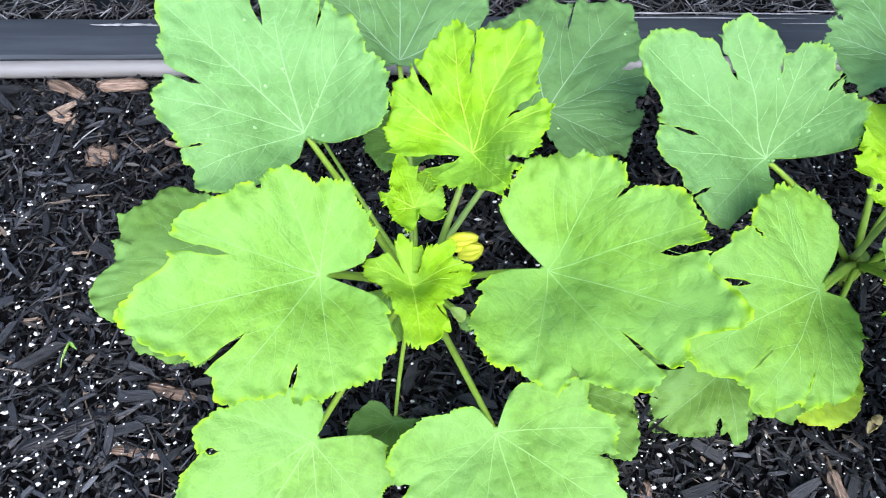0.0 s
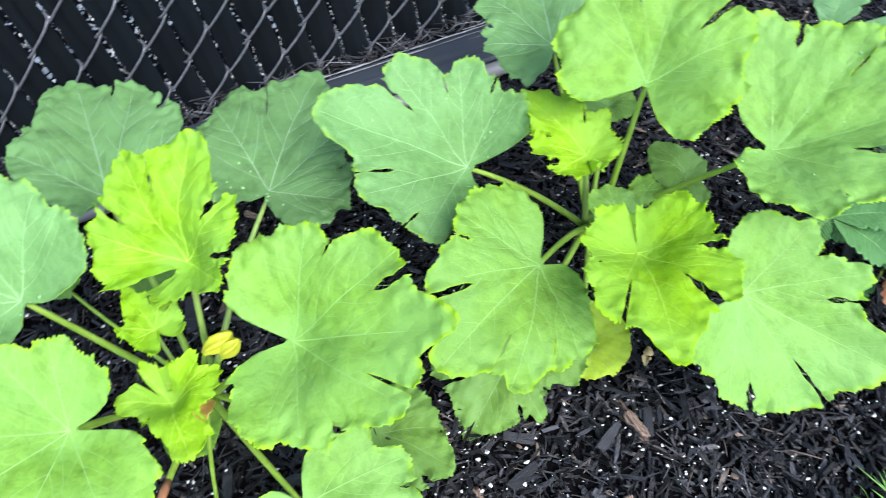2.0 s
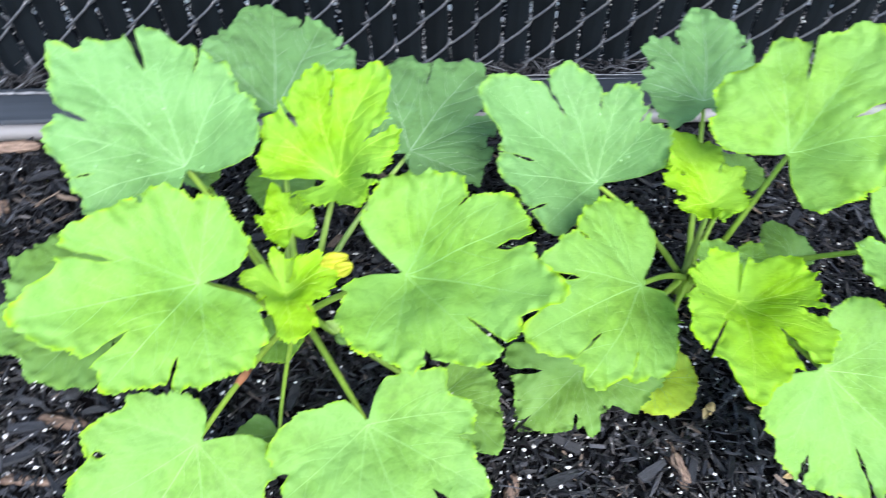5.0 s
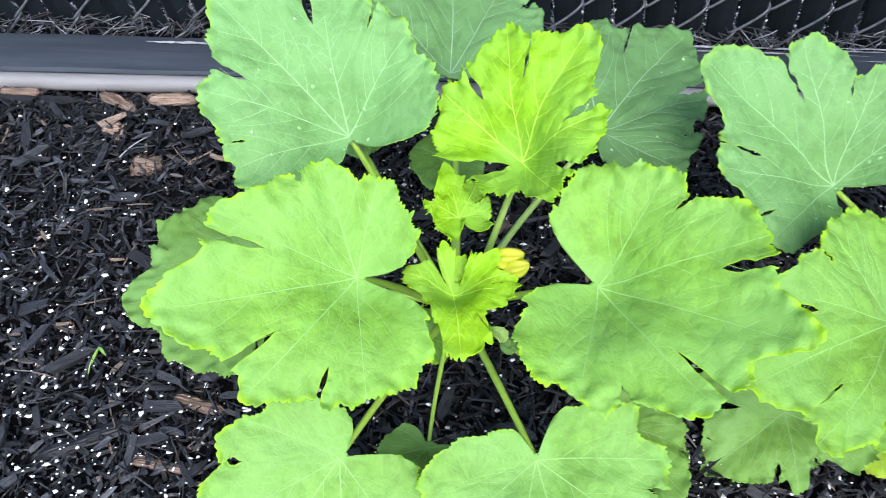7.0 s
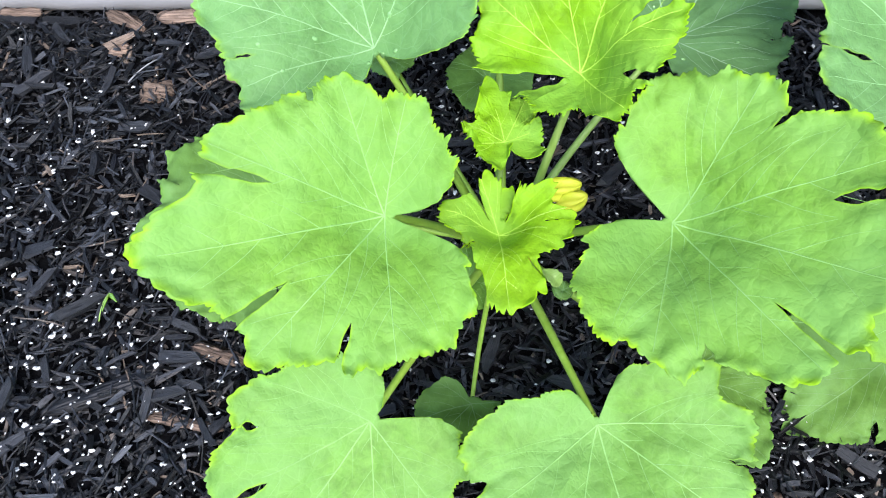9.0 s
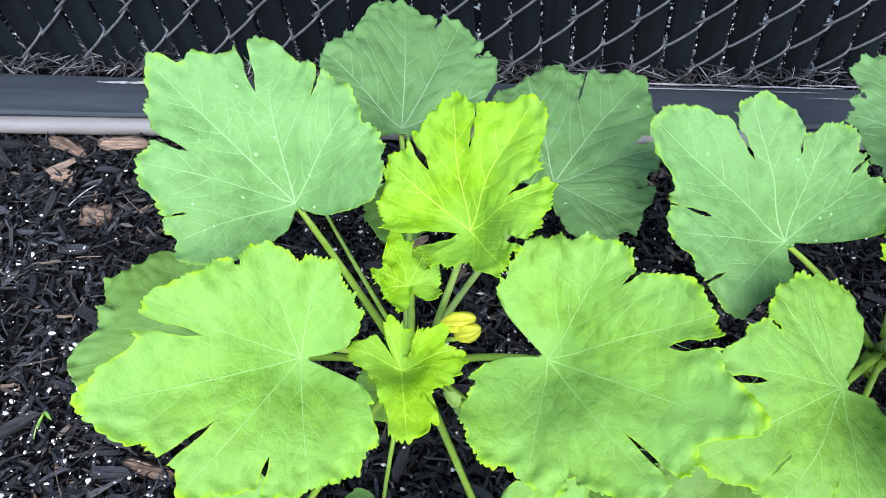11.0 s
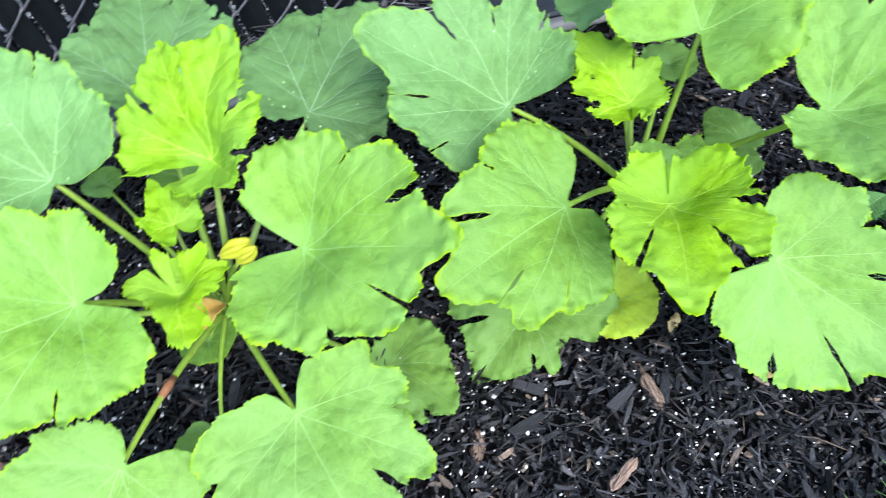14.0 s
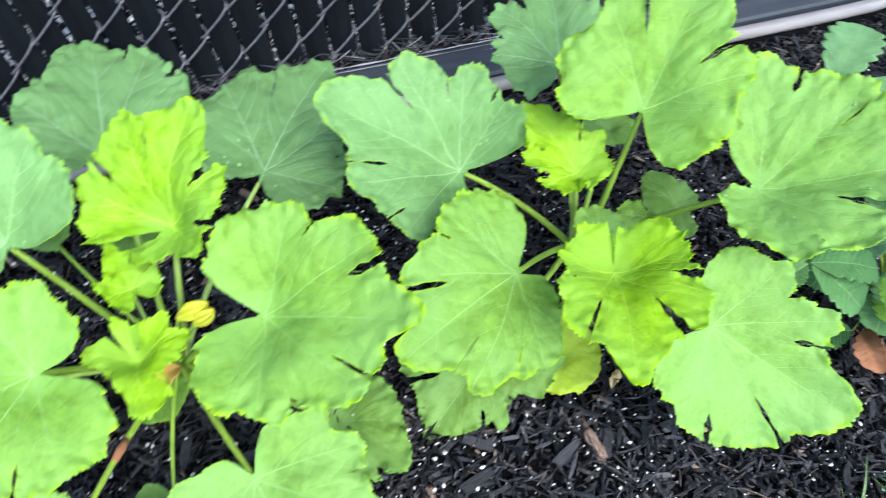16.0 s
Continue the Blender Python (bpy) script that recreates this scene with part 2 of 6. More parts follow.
# ---- building helpers ----
def ground_height(x, y):
    """The bed falls a little along the fence and is uneven."""
    base = 0.006 - 0.035 * max(-1.2, min(1.6, x))
    dip = max(0.0, min(1.0, (y - 0.6) / 0.07))
    base = base * (1 - dip) - 0.012 * dip
    return base + 0.008 * noise.noise(Vector((x * 5, y * 5, 0.3))) + 0.004 * noise.noise(Vector((x * 17, y * 17, 2.1)))


def mesh_object(name, verts, faces, mat, parent=None, label="", smooth=True):
    me = bpy.data.meshes.new(name)
    me.from_pydata(verts, [], faces)
    me.materials.append(mat)
    if smooth:
        me.polygons.foreach_set("use_smooth", [True] * len(me.polygons))
    me.update()
    ob = new(name, me)
    ob.parent = parent
    if label:
        ob["label"] = label
    return ob


def thing(name, label, category, at=(0, 0, 0), group="", kind=""):
    ob = new(name)
    ob.location = at
    ob.empty_display_size = 0.05
    return tagged(ob, label, category, group, kind)


def tube_data(points, radii, sides=8):
    """Rings of vertices along a line of points, closed at both ends."""
    pts = [Vector(p) for p in points]
    verts, faces = [], []
    up = Vector((0.13, 0.21, 0.97)).normalized()
    for k, p in enumerate(pts):
        way = (pts[min(k + 1, len(pts) - 1)] - pts[max(k - 1, 0)]).normalized()
        a = way.cross(up)
        if a.length < 0.05:
            a = way.cross(Vector((1, 0, 0)))
        a.normalize()
        b = way.cross(a)
        for s in range(sides):
            w = 2 * math.pi * s / sides
            verts.append(p + (a * math.cos(w) + b * math.sin(w)) * radii[k])
    for k in range(len(pts) - 1):
        for s in range(sides):
            t = (s + 1) % sides
            faces.append((k * sides + s, k * sides + t, (k + 1) * sides + t, (k + 1) * sides + s))
    faces.append(tuple(range(sides))[::-1])
    faces.append(tuple((len(pts) - 1) * sides + s for s in range(sides)))
    return verts, faces


def arc(a, b, lift, steps=12, side=0.0):
    """A line from a to b that bows upwards by lift and sideways by side."""
    a, b = Vector(a), Vector(b)
    flat = Vector((-(b - a).y, (b - a).x, 0))
    if flat.length:
        flat.normalize()
    return [a.lerp(b, k / steps) + Vector((0, 0, lift * 4 * k / steps * (1 - k / steps))) + flat * side * 4 * k / steps * (1 - k / steps) for k in range(steps + 1)]


def stem(plant, a, b, w0, w1, lift=0.01, mat=None, name="stalk", side=0.0):
    v, f = tube_data(arc(a, b, lift, 10, side), [w0 + (w1 - w0) * k / 10 for k in range(11)], 7)
    return mesh_object(name, v, f, mat or STALK, plant)


def chip_data(length, width, thick, r):
    """One shred of bark: a bent splinter, blunt and ragged at its ends."""
    v = []
    bend, twist = r.uniform(-0.1, 0.1) * length, r.uniform(-0.6, 0.6)
    for k, (u, w) in enumerate(((-0.5, r.uniform(0.45, 1.0)), (-0.14, 1.0), (0.2, r.uniform(0.8, 1.05)), (0.5, r.uniform(0.25, 0.9)))):
        ragged = 0.13 if k in (0, 3) else 0.03
        for a, b in ((-1, -1), (1, -1), (1, 1), (-1, 1)):
            y, z = a * width * w / 2, b * thick * (0.5 + 0.5 * w) / 2 * r.uniform(0.7, 1.25)
            c, s = math.cos(twist * u), math.sin(twist * u)
            v.append((u * length + r.uniform(-ragged, ragged) * length, y * c - z * s + bend * (0.25 - u * u) * 2, y * s + z * c))
    f = [(3, 2, 1, 0), (12, 13, 14, 15)]
    for k in range(3):
        for s in range(4):
            t = (s + 1) % 4
            f.append((k * 4 + s, k * 4 + t, k * 4 + 4 + t, k * 4 + 4 + s))
    return v, f


# ---- ground ----
def grid_sheet(name, x0, x1, y0, y1, nx, ny, height, mat):
    verts = [(x0 + (x1 - x0) * i / nx, y0 + (y1 - y0) * j / ny, height(x0 + (x1 - x0) * i / nx, y0 + (y1 - y0) * j / ny)) for j in range(ny + 1) for i in range(nx + 1)]
    faces = [(j * (nx + 1) + i, j * (nx + 1) + i + 1, (j + 1) * (nx + 1) + i + 1, (j + 1) * (nx + 1) + i) for j in range(ny) for i in range(nx)]
    return mesh_object(name, verts, faces, mat)


def far_ground():
    """One sheet to the horizon, finer towards the bed and a little below it."""
    lines = [-400, -120, -40, -14, -6, -3, -1.8, -1.2]
    steps = lines + [0.0] + [-v for v in lines[::-1]]
    verts = [(x + 0.4, y + 0.2, -0.09) for y in steps for x in steps]
    n = len(steps)
    faces = [(j * n + i, j * n + i + 1, (j + 1) * n + i + 1, (j + 1) * n + i) for j in range(n - 1) for i in range(n - 1)]
    return tagged(mesh_object("ground", verts, faces, YARD), "pale gravelly yard with patches of grass round the bed", "ground", kind="structure")


far_ground()


def gravel_strip():
    """Dark soil with pale stones just behind the fence."""
    r = random.Random(31)
    verts = [(-1.5, 0.82, -0.07), (2.6, 0.82, -0.07), (2.6, 1.42, -0.07), (-1.5, 1.42, -0.07)]
    tagged(mesh_object("verge", verts, [(0, 1, 2, 3)], SOIL), "dark soil verge with pale stones behind the fence", "ground", kind="structure")
    verts, faces = [], []
    for k in range(9000):
        c, q = Vector((r.uniform(-1.3, 2.2), r.uniform(0.84, 1.42), -0.068)), r.choice((0.002, 0.003, 0.004, 0.008))
        s = len(verts)
        for p in ((1, 0, 0), (0, 1, 0), (-1, 0, 0), (0, -1, 0), (0, 0, 0.8)):
            verts.append(c + Vector(p) * q * r.uniform(0.6, 1.3))
        faces += [(s, s + 1, s + 4), (s + 1, s + 2, s + 4), (s + 2, s + 3, s + 4), (s + 3, s, s + 4)]
    tagged(mesh_object("pale_stones", verts, faces, PERLITE, smooth=False), "pale stones scattered behind the fence", "gravel", kind="stuff")


gravel_strip()
bed = tagged(grid_sheet("garden_bed", -1.3, 2.2, -1.0, 0.96, 150, 90, ground_height, SOIL), "dark garden bed soil under black shredded bark mulch", "soil", kind="structure")


def lawn_edge(x):
    """Where the bed ends and the lawn begins."""
    return 0.02 + 0.3 * max(0.0, x - 1.05) + 0.012 * math.sin(x * 9)


# ---- fence ----
PITCH, RISE, LEANING, FENCE_Y, FENCE_H, SLANT = 0.0413, 0.0392, -5.8, 0.808, 1.25, 0.016
fence = tagged(thing("chain_link_fence", "black chain link fence with upright black privacy slats woven in", "fence"), kind="")


def slat_mesh():
    w, d, h = 0.0365, 0.0045, FENCE_H
    prof = [(-w / 2, 0.0), (-w / 2 + 0.003, -d * 0.5), (-w / 4, -d * 0.75), (0, -d), (w / 4, -d * 0.75), (w / 2 - 0.003, -d * 0.5), (w / 2, 0), (w / 4, 0.001), (-w / 4, 0.001)]
    verts, faces = [], []
    for z in (-0.03, h * 0.5, h):
        verts += [(x, y, z) for x, y in prof]
    n = len(prof)
    for k in range(2):
        for s in range(n):
            faces.append((k * n + s, k * n + (s + 1) % n, (k + 1) * n + (s + 1) % n, (k + 1) * n + s))
    faces.append(tuple(range(2 * n, 3 * n)))
    me = bpy.data.meshes.new("slat")
    me.from_pydata(verts, [], faces)
    me.materials.append(SLAT)
    me.update()
    return me


def wire_mesh():
    """One flattened spiral of wire: in front of the slat it climbs to one side, behind the slat it climbs back."""
    pts, z = [], -0.02
    while z < FENCE_H:
        for u, v, dz in ((-0.075, 0.0, -0.02), (-0.03, -0.0055, 0.03), (0.1, -0.0085, 0.16), (0.3, -0.0093, 0.335), (0.5, -0.0097, 0.5), (0.7, -0.0093, 0.665), (0.9, -0.0085, 0.84), (1.03, -0.0055, 0.97), (1.075, 0.0, 1.02), (1.03, 0.0055, 1.08), (0.9, 0.0085, 1.15), (0.1, 0.0085, 1.85), (-0.03, 0.0055, 1.92)):
            pts.append((u * PITCH, v, z + dz * RISE))
        z += 2 * RISE
    verts, faces = tube_data(pts, [0.0018] * len(pts), 6)
    me = bpy.data.meshes.new("wire")
    me.from_pydata(verts, [], faces)
    me.polygons.foreach_set("use_smooth", [True] * len(me.polygons))
    me.materials.append(WIRE)
    me.update()
    return me


slat_me, wire_me = slat_mesh(), wire_mesh()
for k in range(96):
    x = -1.3614 + k * PITCH
    ob = new("slat", slat_me)
    ob.parent = fence
    ob.location = (x + PITCH / 2 + rng.uniform(-0.0014, 0.0014), FENCE_Y + SLANT * x + rng.uniform(-0.001, 0.001), ground_height(x, FENCE_Y) + 0.01)
    ob.rotation_euler = (0, radians(LEANING + rng.uniform(-0.35, 0.35)), radians(rng.uniform(-4, 4)))
    ob = new("wire", wire_me)
    ob.parent = fence
    ob.location = (x, FENCE_Y + SLANT * x - 0.001, 0.0408 - (2 * RISE if k % 2 else RISE))
    ob.rotation_euler = (0, radians(LEANING), 0)

def caught_bits():
    """Dry flecks and strands caught in the narrow gaps between the slats."""
    r = random.Random(31)
    verts, faces = [], []
    for k in range(96):
        x0 = -1.3614 + k * PITCH
        for _ in range(125):
            z = 0.62 * r.random() ** 1.35
            x = x0 + z * math.sin(radians(LEANING)) + r.uniform(-0.0019, 0.0019)
            y = FENCE_Y + SLANT * x + r.uniform(-0.002, 0.006)
            size = r.uniform(0.0005, 0.0013) * (1.7 if r.random() < 0.12 else 1)
            s, spin = len(verts), r.uniform(0, 3.14)
            for a in range(4):
                c = spin + a * math.pi / 2
                verts.append((x + size * math.cos(c), y + r.uniform(-0.0006, 0.0006), z + 0.012 + size * r.uniform(0.8, 2.2) * math.sin(c)))
            verts.append((x, y - size * 0.8, z + 0.012))
            faces += [(s + a, s + (a + 1) % 4, s + 4) for a in range(4)]
    tagged(mesh_object("dry_flecks", verts, faces, FLECK, smooth=False), "pale dry flecks caught in gaps between black fence slats", "plant debris", kind="stuff")


caught_bits()

# ---- edging board and pipe ----
board = thing("edging_board", "flat dark grey edging board with scratched paint below the fence", "edging")
verts, faces = [], []
prof = [(0.700, -0.05), (0.700, 0.012), (0.703, 0.017), (0.735, 0.020), (0.768, 0.018), (0.773, 0.012), (0.773, -0.05)]
n = 120
for i in range(n + 1):
    x = -1.35 + 3.5 * i / n
    for y, z in prof:
        verts.append((x, y + 0.003 + 0.016 * x + 0.0012 * noise.noise(Vector((x * 6, y * 40, 0))), z + 0.0015 * noise.noise(Vector((x * 8, y * 30, 5)))))
m = len(prof)
for i in range(n):
    for s in range(m - 1):
        faces.append((i * m + s, i * m + s + 1, (i + 1) * m + s + 1, (i + 1) * m + s))
faces += [tuple(range(m)), tuple(n * m + s for s in range(m))[::-1]]
mesh_object("board", verts, faces, TIMBER, board, smooth=False)


def scrape(x, y, length, width, seed):
    """A worn streak of bare paint lying on the board."""
    r = random.Random(seed)
    top, low = [], []
    for k in range(15):
        u = k / 14
        w = width * math.sin(math.pi * min(1, max(0.02, u))) ** 0.5 * r.uniform(0.25, 1.0)
        px, py = x + length * (u - 0.5), y + 0.003 + 0.016 * x + 0.15 * width * r.uniform(-1, 1)
        top.append((px, py + w / 2, 0.0224))
        low.append((px, py - w / 2, 0.0224))
    verts = top + low
    faces = [(k, 15 + k, 16 + k, k + 1) for k in range(14)]
    mesh_object("scratch", verts, faces, SCRATCH, board, "pale scraped streak of paint")


for s, (x, y, a, w) in enumerate(((-0.42, 0.752, 0.1, 0.006), (-0.33, 0.757, 0.05, 0.004), (0.36, 0.758, 0.3, 0.003), (0.42, 0.766, 0.22, 0.004), (0.55, 0.745, 0.16, 0.002), (0.74, 0.74, 0.06, 0.003), (0.98, 0.742, 0.07, 0.02), (1.03, 0.755, 0.05, 0.012), (0.77, 0.752, 0.05, 0.003), (0.3, 0.768, 0.25, 0.005), (0.62, 0.768, 0.3, 0.005))):
    scrape(x, y, a, w, s)

pipe = thing("pipe", "light grey plastic pipe lying along the edging board", "pipe")
line = [(-1.35 + 0.1 * k, 0.689 + 0.016 * (-1.35 + 0.1 * k), 0.008 - 0.01 * max(0.0, -1.55 + 0.1 * k)) for k in range(25)]
line += [(1.15, 0.708, 0.0), (1.22, 0.716, 0.002), (1.255, 0.722, 0.003), (1.29, 0.715, 0.003), (1.34, 0.695, 0.004), (1.45, 0.655, 0.006), (1.7, 0.58, 0.0), (2.1, 0.5, -0.02)]
v, f = tube_data(line, [0.0115] * len(line), 16)
mesh_object("pipe_run", v, f, PIPE, pipe)

# ---- squash plants ----


def margin(lobes, notches):
    """The reach of the leaf's edge by angle, and the narrow slits that part its lobes."""
    size = max(r for a, r in lobes)
    slits = [(a, abs(r) / 1000) for a, r in notches if r < 0 or r > 0.22 * size]
    kept = [(a, r / 1000) for a, r in notches if 0 <= r <= 0.22 * size]
    for a, r in lobes:
        beside = [c for c, d in slits if abs((a - c + 180) % 360 - 180) < 3.6]
        if not beside or r > 0.97 * max(q for p, q in lobes if abs((p - beside[0] + 180) % 360 - 180) < 13):
            kept.append((a, r / 1000))
    pts = sorted(kept)
    n = len(pts)
    ext_a = [a - 360 for a, r in pts] + [a for a, r in pts] + [a + 360 for a, r in pts]
    ext_r = [r for a, r in pts] * 3
    slope = []
    for k in range(3 * n):
        i, j = max(k - 1, 0), min(k + 1, 3 * n - 1)
        d1 = (ext_r[k] - ext_r[i]) / max(1e-6, ext_a[k] - ext_a[i])
        d2 = (ext_r[j] - ext_r[k]) / max(1e-6, ext_a[j] - ext_a[k])
        slope.append(0.0 if d1 * d2 <= 0 else 2 * d1 * d2 / (d1 + d2))
    table, lo = [], 0
    for k in range(1441):
        deg = -180 + k / 4
        while lo < 3 * n - 2 and ext_a[lo + 1] <= deg:
            lo += 1
        h = max(1e-6, ext_a[lo + 1] - ext_a[lo])
        t = (deg - ext_a[lo]) / h
        table.append(max(0.002, (2 * t**3 - 3 * t**2 + 1) * ext_r[lo] + (t**3 - 2 * t**2 + t) * h * slope[lo] + (3 * t**2 - 2 * t**3) * ext_r[lo + 1] + (t**3 - t**2) * h * slope[lo + 1]))
    smooth = [sum(table[(k + d) % 1440] for d in range(-5, 6)) / 11 if table[k % 1440] > 0.03 else table[k % 1440] for k in range(1441)]

    def reach(deg):
        f = ((deg + 180) % 360) * 4
        k = int(f)
        return smooth[k] + (smooth[min(k + 1, 1440)] - smooth[k]) * (f - k)

    slits = [(c, d) for c, d in slits if d < 0.93 * reach(c)]
    return reach, slits, [a for a, r in notches], size / 1000


def squash_leaf(plant, tone, at, turn, bow, lobes, notches, foot=None, crimp=1.0, stalk=0.0032, name="leaf", droop=0.0, pale=False, label="", scar=None, dew=0, funnel=0.012, jag=1.0):
    """One blade on its stalk. at: where the stalk meets the blade; turn: its angles; bow: slope and curvature of the blade;
    lobes and notches: degrees from the midrib and reach in millimetres; foot: where the stalk leaves the crown.
    A notch with a negative reach is a closed one, whose near ear lies over the far one."""
    r = random.Random(int(abs(at[0] * 9173 + at[1] * 5171) * 10))
    reach, slits, cuts, size = margin(lobes, notches)
    shift = r.uniform(0, 50)
    # main veins run to the far point of each lobe
    edges = sorted(cuts)
    if len(edges) < 3:
        edges = [-150, -95, -40, 20, 75, 130]
    ribs = []
    for a, b in zip(edges, edges[1:] + [edges[0] + 360]):
        best = max((reach(a + (b - a) * q / 12), a + (b - a) * q / 12) for q in range(2, 11))
        if b - a > 16 and best[0] > 0.35 * size:
            ribs.append((best[1] + 180) % 360 - 180)

    # the veins' lines in the blade's plane: a rib to each lobe, with side veins
    lines = []
    for g in ribs:
        far, bend = reach(g) * 0.95, r.uniform(-5, 5)
        path = [(far * k / 20 * math.cos(radians(g + bend * (1 - k / 20))), far * k / 20 * math.sin(radians(g + bend * (1 - k / 20)))) for k in range(21)]
        sides = []
        for side in (-1, 1):
            for q in (0.16, 0.34, 0.53, 0.72):
                q += side * 0.03 + r.uniform(-0.03, 0.03)
                if far < 0.05 and (q < 0.25 or 0.45 < q < 0.6):
                    continue
                u, v = path[int(q * 20)]
                way = g + side * r.uniform(40, 48)
                line, step = [(u, v)], far * 0.028
                for _ in range(26):
                    way -= side * 1.5 + r.uniform(-1.2, 1.2)
                    u, v = u + step * math.cos(radians(way)), v + step * math.sin(radians(way))
                    deg = math.degrees(math.atan2(v, u))
                    here = min(ribs, key=lambda x: abs((deg - x + 180) % 360 - 180))
                    if math.hypot(u, v) > r.uniform(0.88, 0.97) * reach(deg) or here != g:
                        break
                    line.append((u, v))
                if len(line) > 3:
                    sides.append(line)
        lines.append((far, path, sides))
    marks = []
    for far, path, sides in lines:
        for line in sides:
            for p, q in zip(line, line[1:]):
                marks += [p, ((p[0] + q[0]) / 2, (p[1] + q[1]) / 2)]
    marks = np.array(marks or [(0.0, 0.0)])
    pucker = 0.0011 * crimp * min(1.0, size / 0.12)

    def folds(points):
        """The blade swells between its side veins and sinks along them."""
        p = np.array(points)
        out = np.zeros(len(p))
        for s in range(0, len(p), 4000):
            c = p[s:s + 4000]
            d2 = (c**2).sum(1)[:, None] + (marks**2).sum(1)[None] - 2 * c @ marks.T
            near = np.maximum(0, d2.min(1))
            away = np.minimum(1, np.hypot(c[:, 0], c[:, 1]) / 0.03)
            out[s:s + 4000] = pucker * (1 - np.exp(-near / 0.0065**2)) * away
        return out

    def height(u, v):
        d = math.hypot(u, v)
        deg = math.degrees(math.atan2(v, u)) if d > 1e-9 else 0.0
        rho = min(1.2, d / reach(deg))
        z = bow[0] * u + bow[1] * v + bow[2] * u * u + bow[3] * u * v + bow[4] * v * v
        near = min([abs((deg - g + 180) % 360 - 180) for g in ribs] or [90])
        off = d * math.sin(radians(min(90, near)))
        z += crimp * 0.0033 * min(1, size / 0.1) * (1 - math.exp(-(off / 0.013) ** 2)) * min(1, d / 0.03)
        if abs(deg) < 90:
            z += 0.062 * size * math.cos(radians(deg)) ** 0.7 * (1 - math.exp(-(v / (0.17 * size)) ** 2)) * min(1, d / (0.4 * size)) * (1.15 - rho)
        z += crimp * (0.0014 * noise.noise(Vector((u * 40, v * 40, shift))) + 0.0009 * noise.noise(Vector((u * 110, v * 110, shift)))) * min(1, d / 0.02)
        z += crimp * rho**6 * (0.006 * noise.noise(Vector((u * 28, v * 28, shift + 9))) + 0.0065 * noise.noise(Vector((u * 95, v * 95, shift + 4))))
        z -= droop * size * rho**2
        # the blade sinks to the stalk like a funnel, most of all between its two ears
        z -= funnel * min(1, size / 0.08) * math.exp(-((d / (0.3 * size)) ** 2) * (1 + 0.35 * math.cos(radians(deg))))
        return z

    spokes = 520 if size > 0.08 else 260
    columns = [(k * 360 / spokes - 180, None) for k in range(spokes)]
    for j, (c, depth) in enumerate(slits):
        columns = [p for p in columns if abs((p[0] - c + 180) % 360 - 180) > 0.12]
        columns += [((c + k + 180) % 360 - 180, None) for k in (-1.7, -1.0, -0.5, -0.25, 0.25, 0.5, 1.0, 1.7)]
        columns += [(c, (j, -1)), (c + 1e-5, (j, 1))]
    columns.sort(key=lambda p: p[0])
    rings = tuple(0.06 + 0.84 * k / 13 for k in range(14)) + (0.94, 0.97, 0.985, 1.0)
    if size > 0.08:
        rings = tuple(0.035 + 0.865 * k / 25 for k in range(26)) + (0.92, 0.94, 0.96, 0.975, 0.987, 1.0)
    gape = [(r.uniform(0.0011, 0.0034) * min(1, size / 0.11), r.uniform(0.2, 1.3), r.choice((-1, 1)) * r.uniform(0.4, 1.2) if d > 0.25 * size else -2.2) for c, d in slits]
    tooth = max(14, round(2 * math.pi * size / 0.0072))
    flat, lift, rim, spot = [(0.0, 0.0)], [0.0], [0.0], {}
    for i, q in enumerate(rings):
        for k, (a, cut) in enumerate(columns):
            if cut and cut[1] > 0 and q * reach(a) <= slits[cut[0]][1]:
                spot[i, k] = spot[i, k - 1]
                continue
            d = reach(a) * q
            if q > 0.9:
                beat = radians(a) * tooth / 2 + 7 * noise.noise(Vector((a * 0.06, shift, 0)))
                one = math.floor(beat / math.pi)
                bite = abs(math.sin(beat)) ** 0.6 * (0.75 + 0.9 * noise.noise(Vector((one * 1.7, shift, 6.3))))
                swell = noise.noise(Vector((a * size * 0.8, shift, 8)))
                share = min(1.0, d / (0.35 * size)) * (0.55 + 0.45 * crimp)
                d += (q - 0.9) * 10 * share * (jag * (0.0034 * bite - 0.0017) + 0.0062 * swell)
            rad, high = radians(a), 0.0
            frill = max(0.0, min(1.0, (q - 0.955) * 26.0))
            for (c, depth), (w, mouth, tip) in zip(slits, gape):
                off = (a - c + 180) % 360 - 180
                along = (d - depth) / max(1e-6, reach(c) - depth)
                if abs(off) > 25 or along <= 0 or abs(off) < 1e-9 and not cut:
                    continue
                side = cut[1] if cut and abs(off) < 0.01 else math.copysign(1, off)
                lateral = d * abs(radians(off))
                near = math.exp(-((lateral / 0.011) ** 2))
                wide = w * (1.25 * math.sin(math.pi * min(1, along / 0.62)) ** 0.6 * (1 if along < 0.62 else 0) * (1 - 0.5 * mouth / 1.3) + mouth * 1.5 * along**1.5)
                rad += side * wide * near / max(d, 0.01)
                high += side * tip * 0.0045 * min(1, along * 1.6) * near + 0.0016 * math.sin(along * 17 + side) * math.exp(-((lateral / 0.005) ** 2))
                frill = max(frill, 1.0 - lateral / 0.0016)
            spot[i, k] = len(flat)
            flat.append((d * math.cos(rad), d * math.sin(rad)))
            lift.append(high)
            curl = 0.55 + 1.5 * noise.noise(Vector((a * 0.22, shift, 3)))
            rim.append(frill * max(0.0, min(1.0, curl)))
    swellings = folds(flat)
    verts = [(u, v, height(u, v) + float(w) + h) for (u, v), w, h in zip(flat, swellings, lift)]
    n = len(columns)
    faces = []
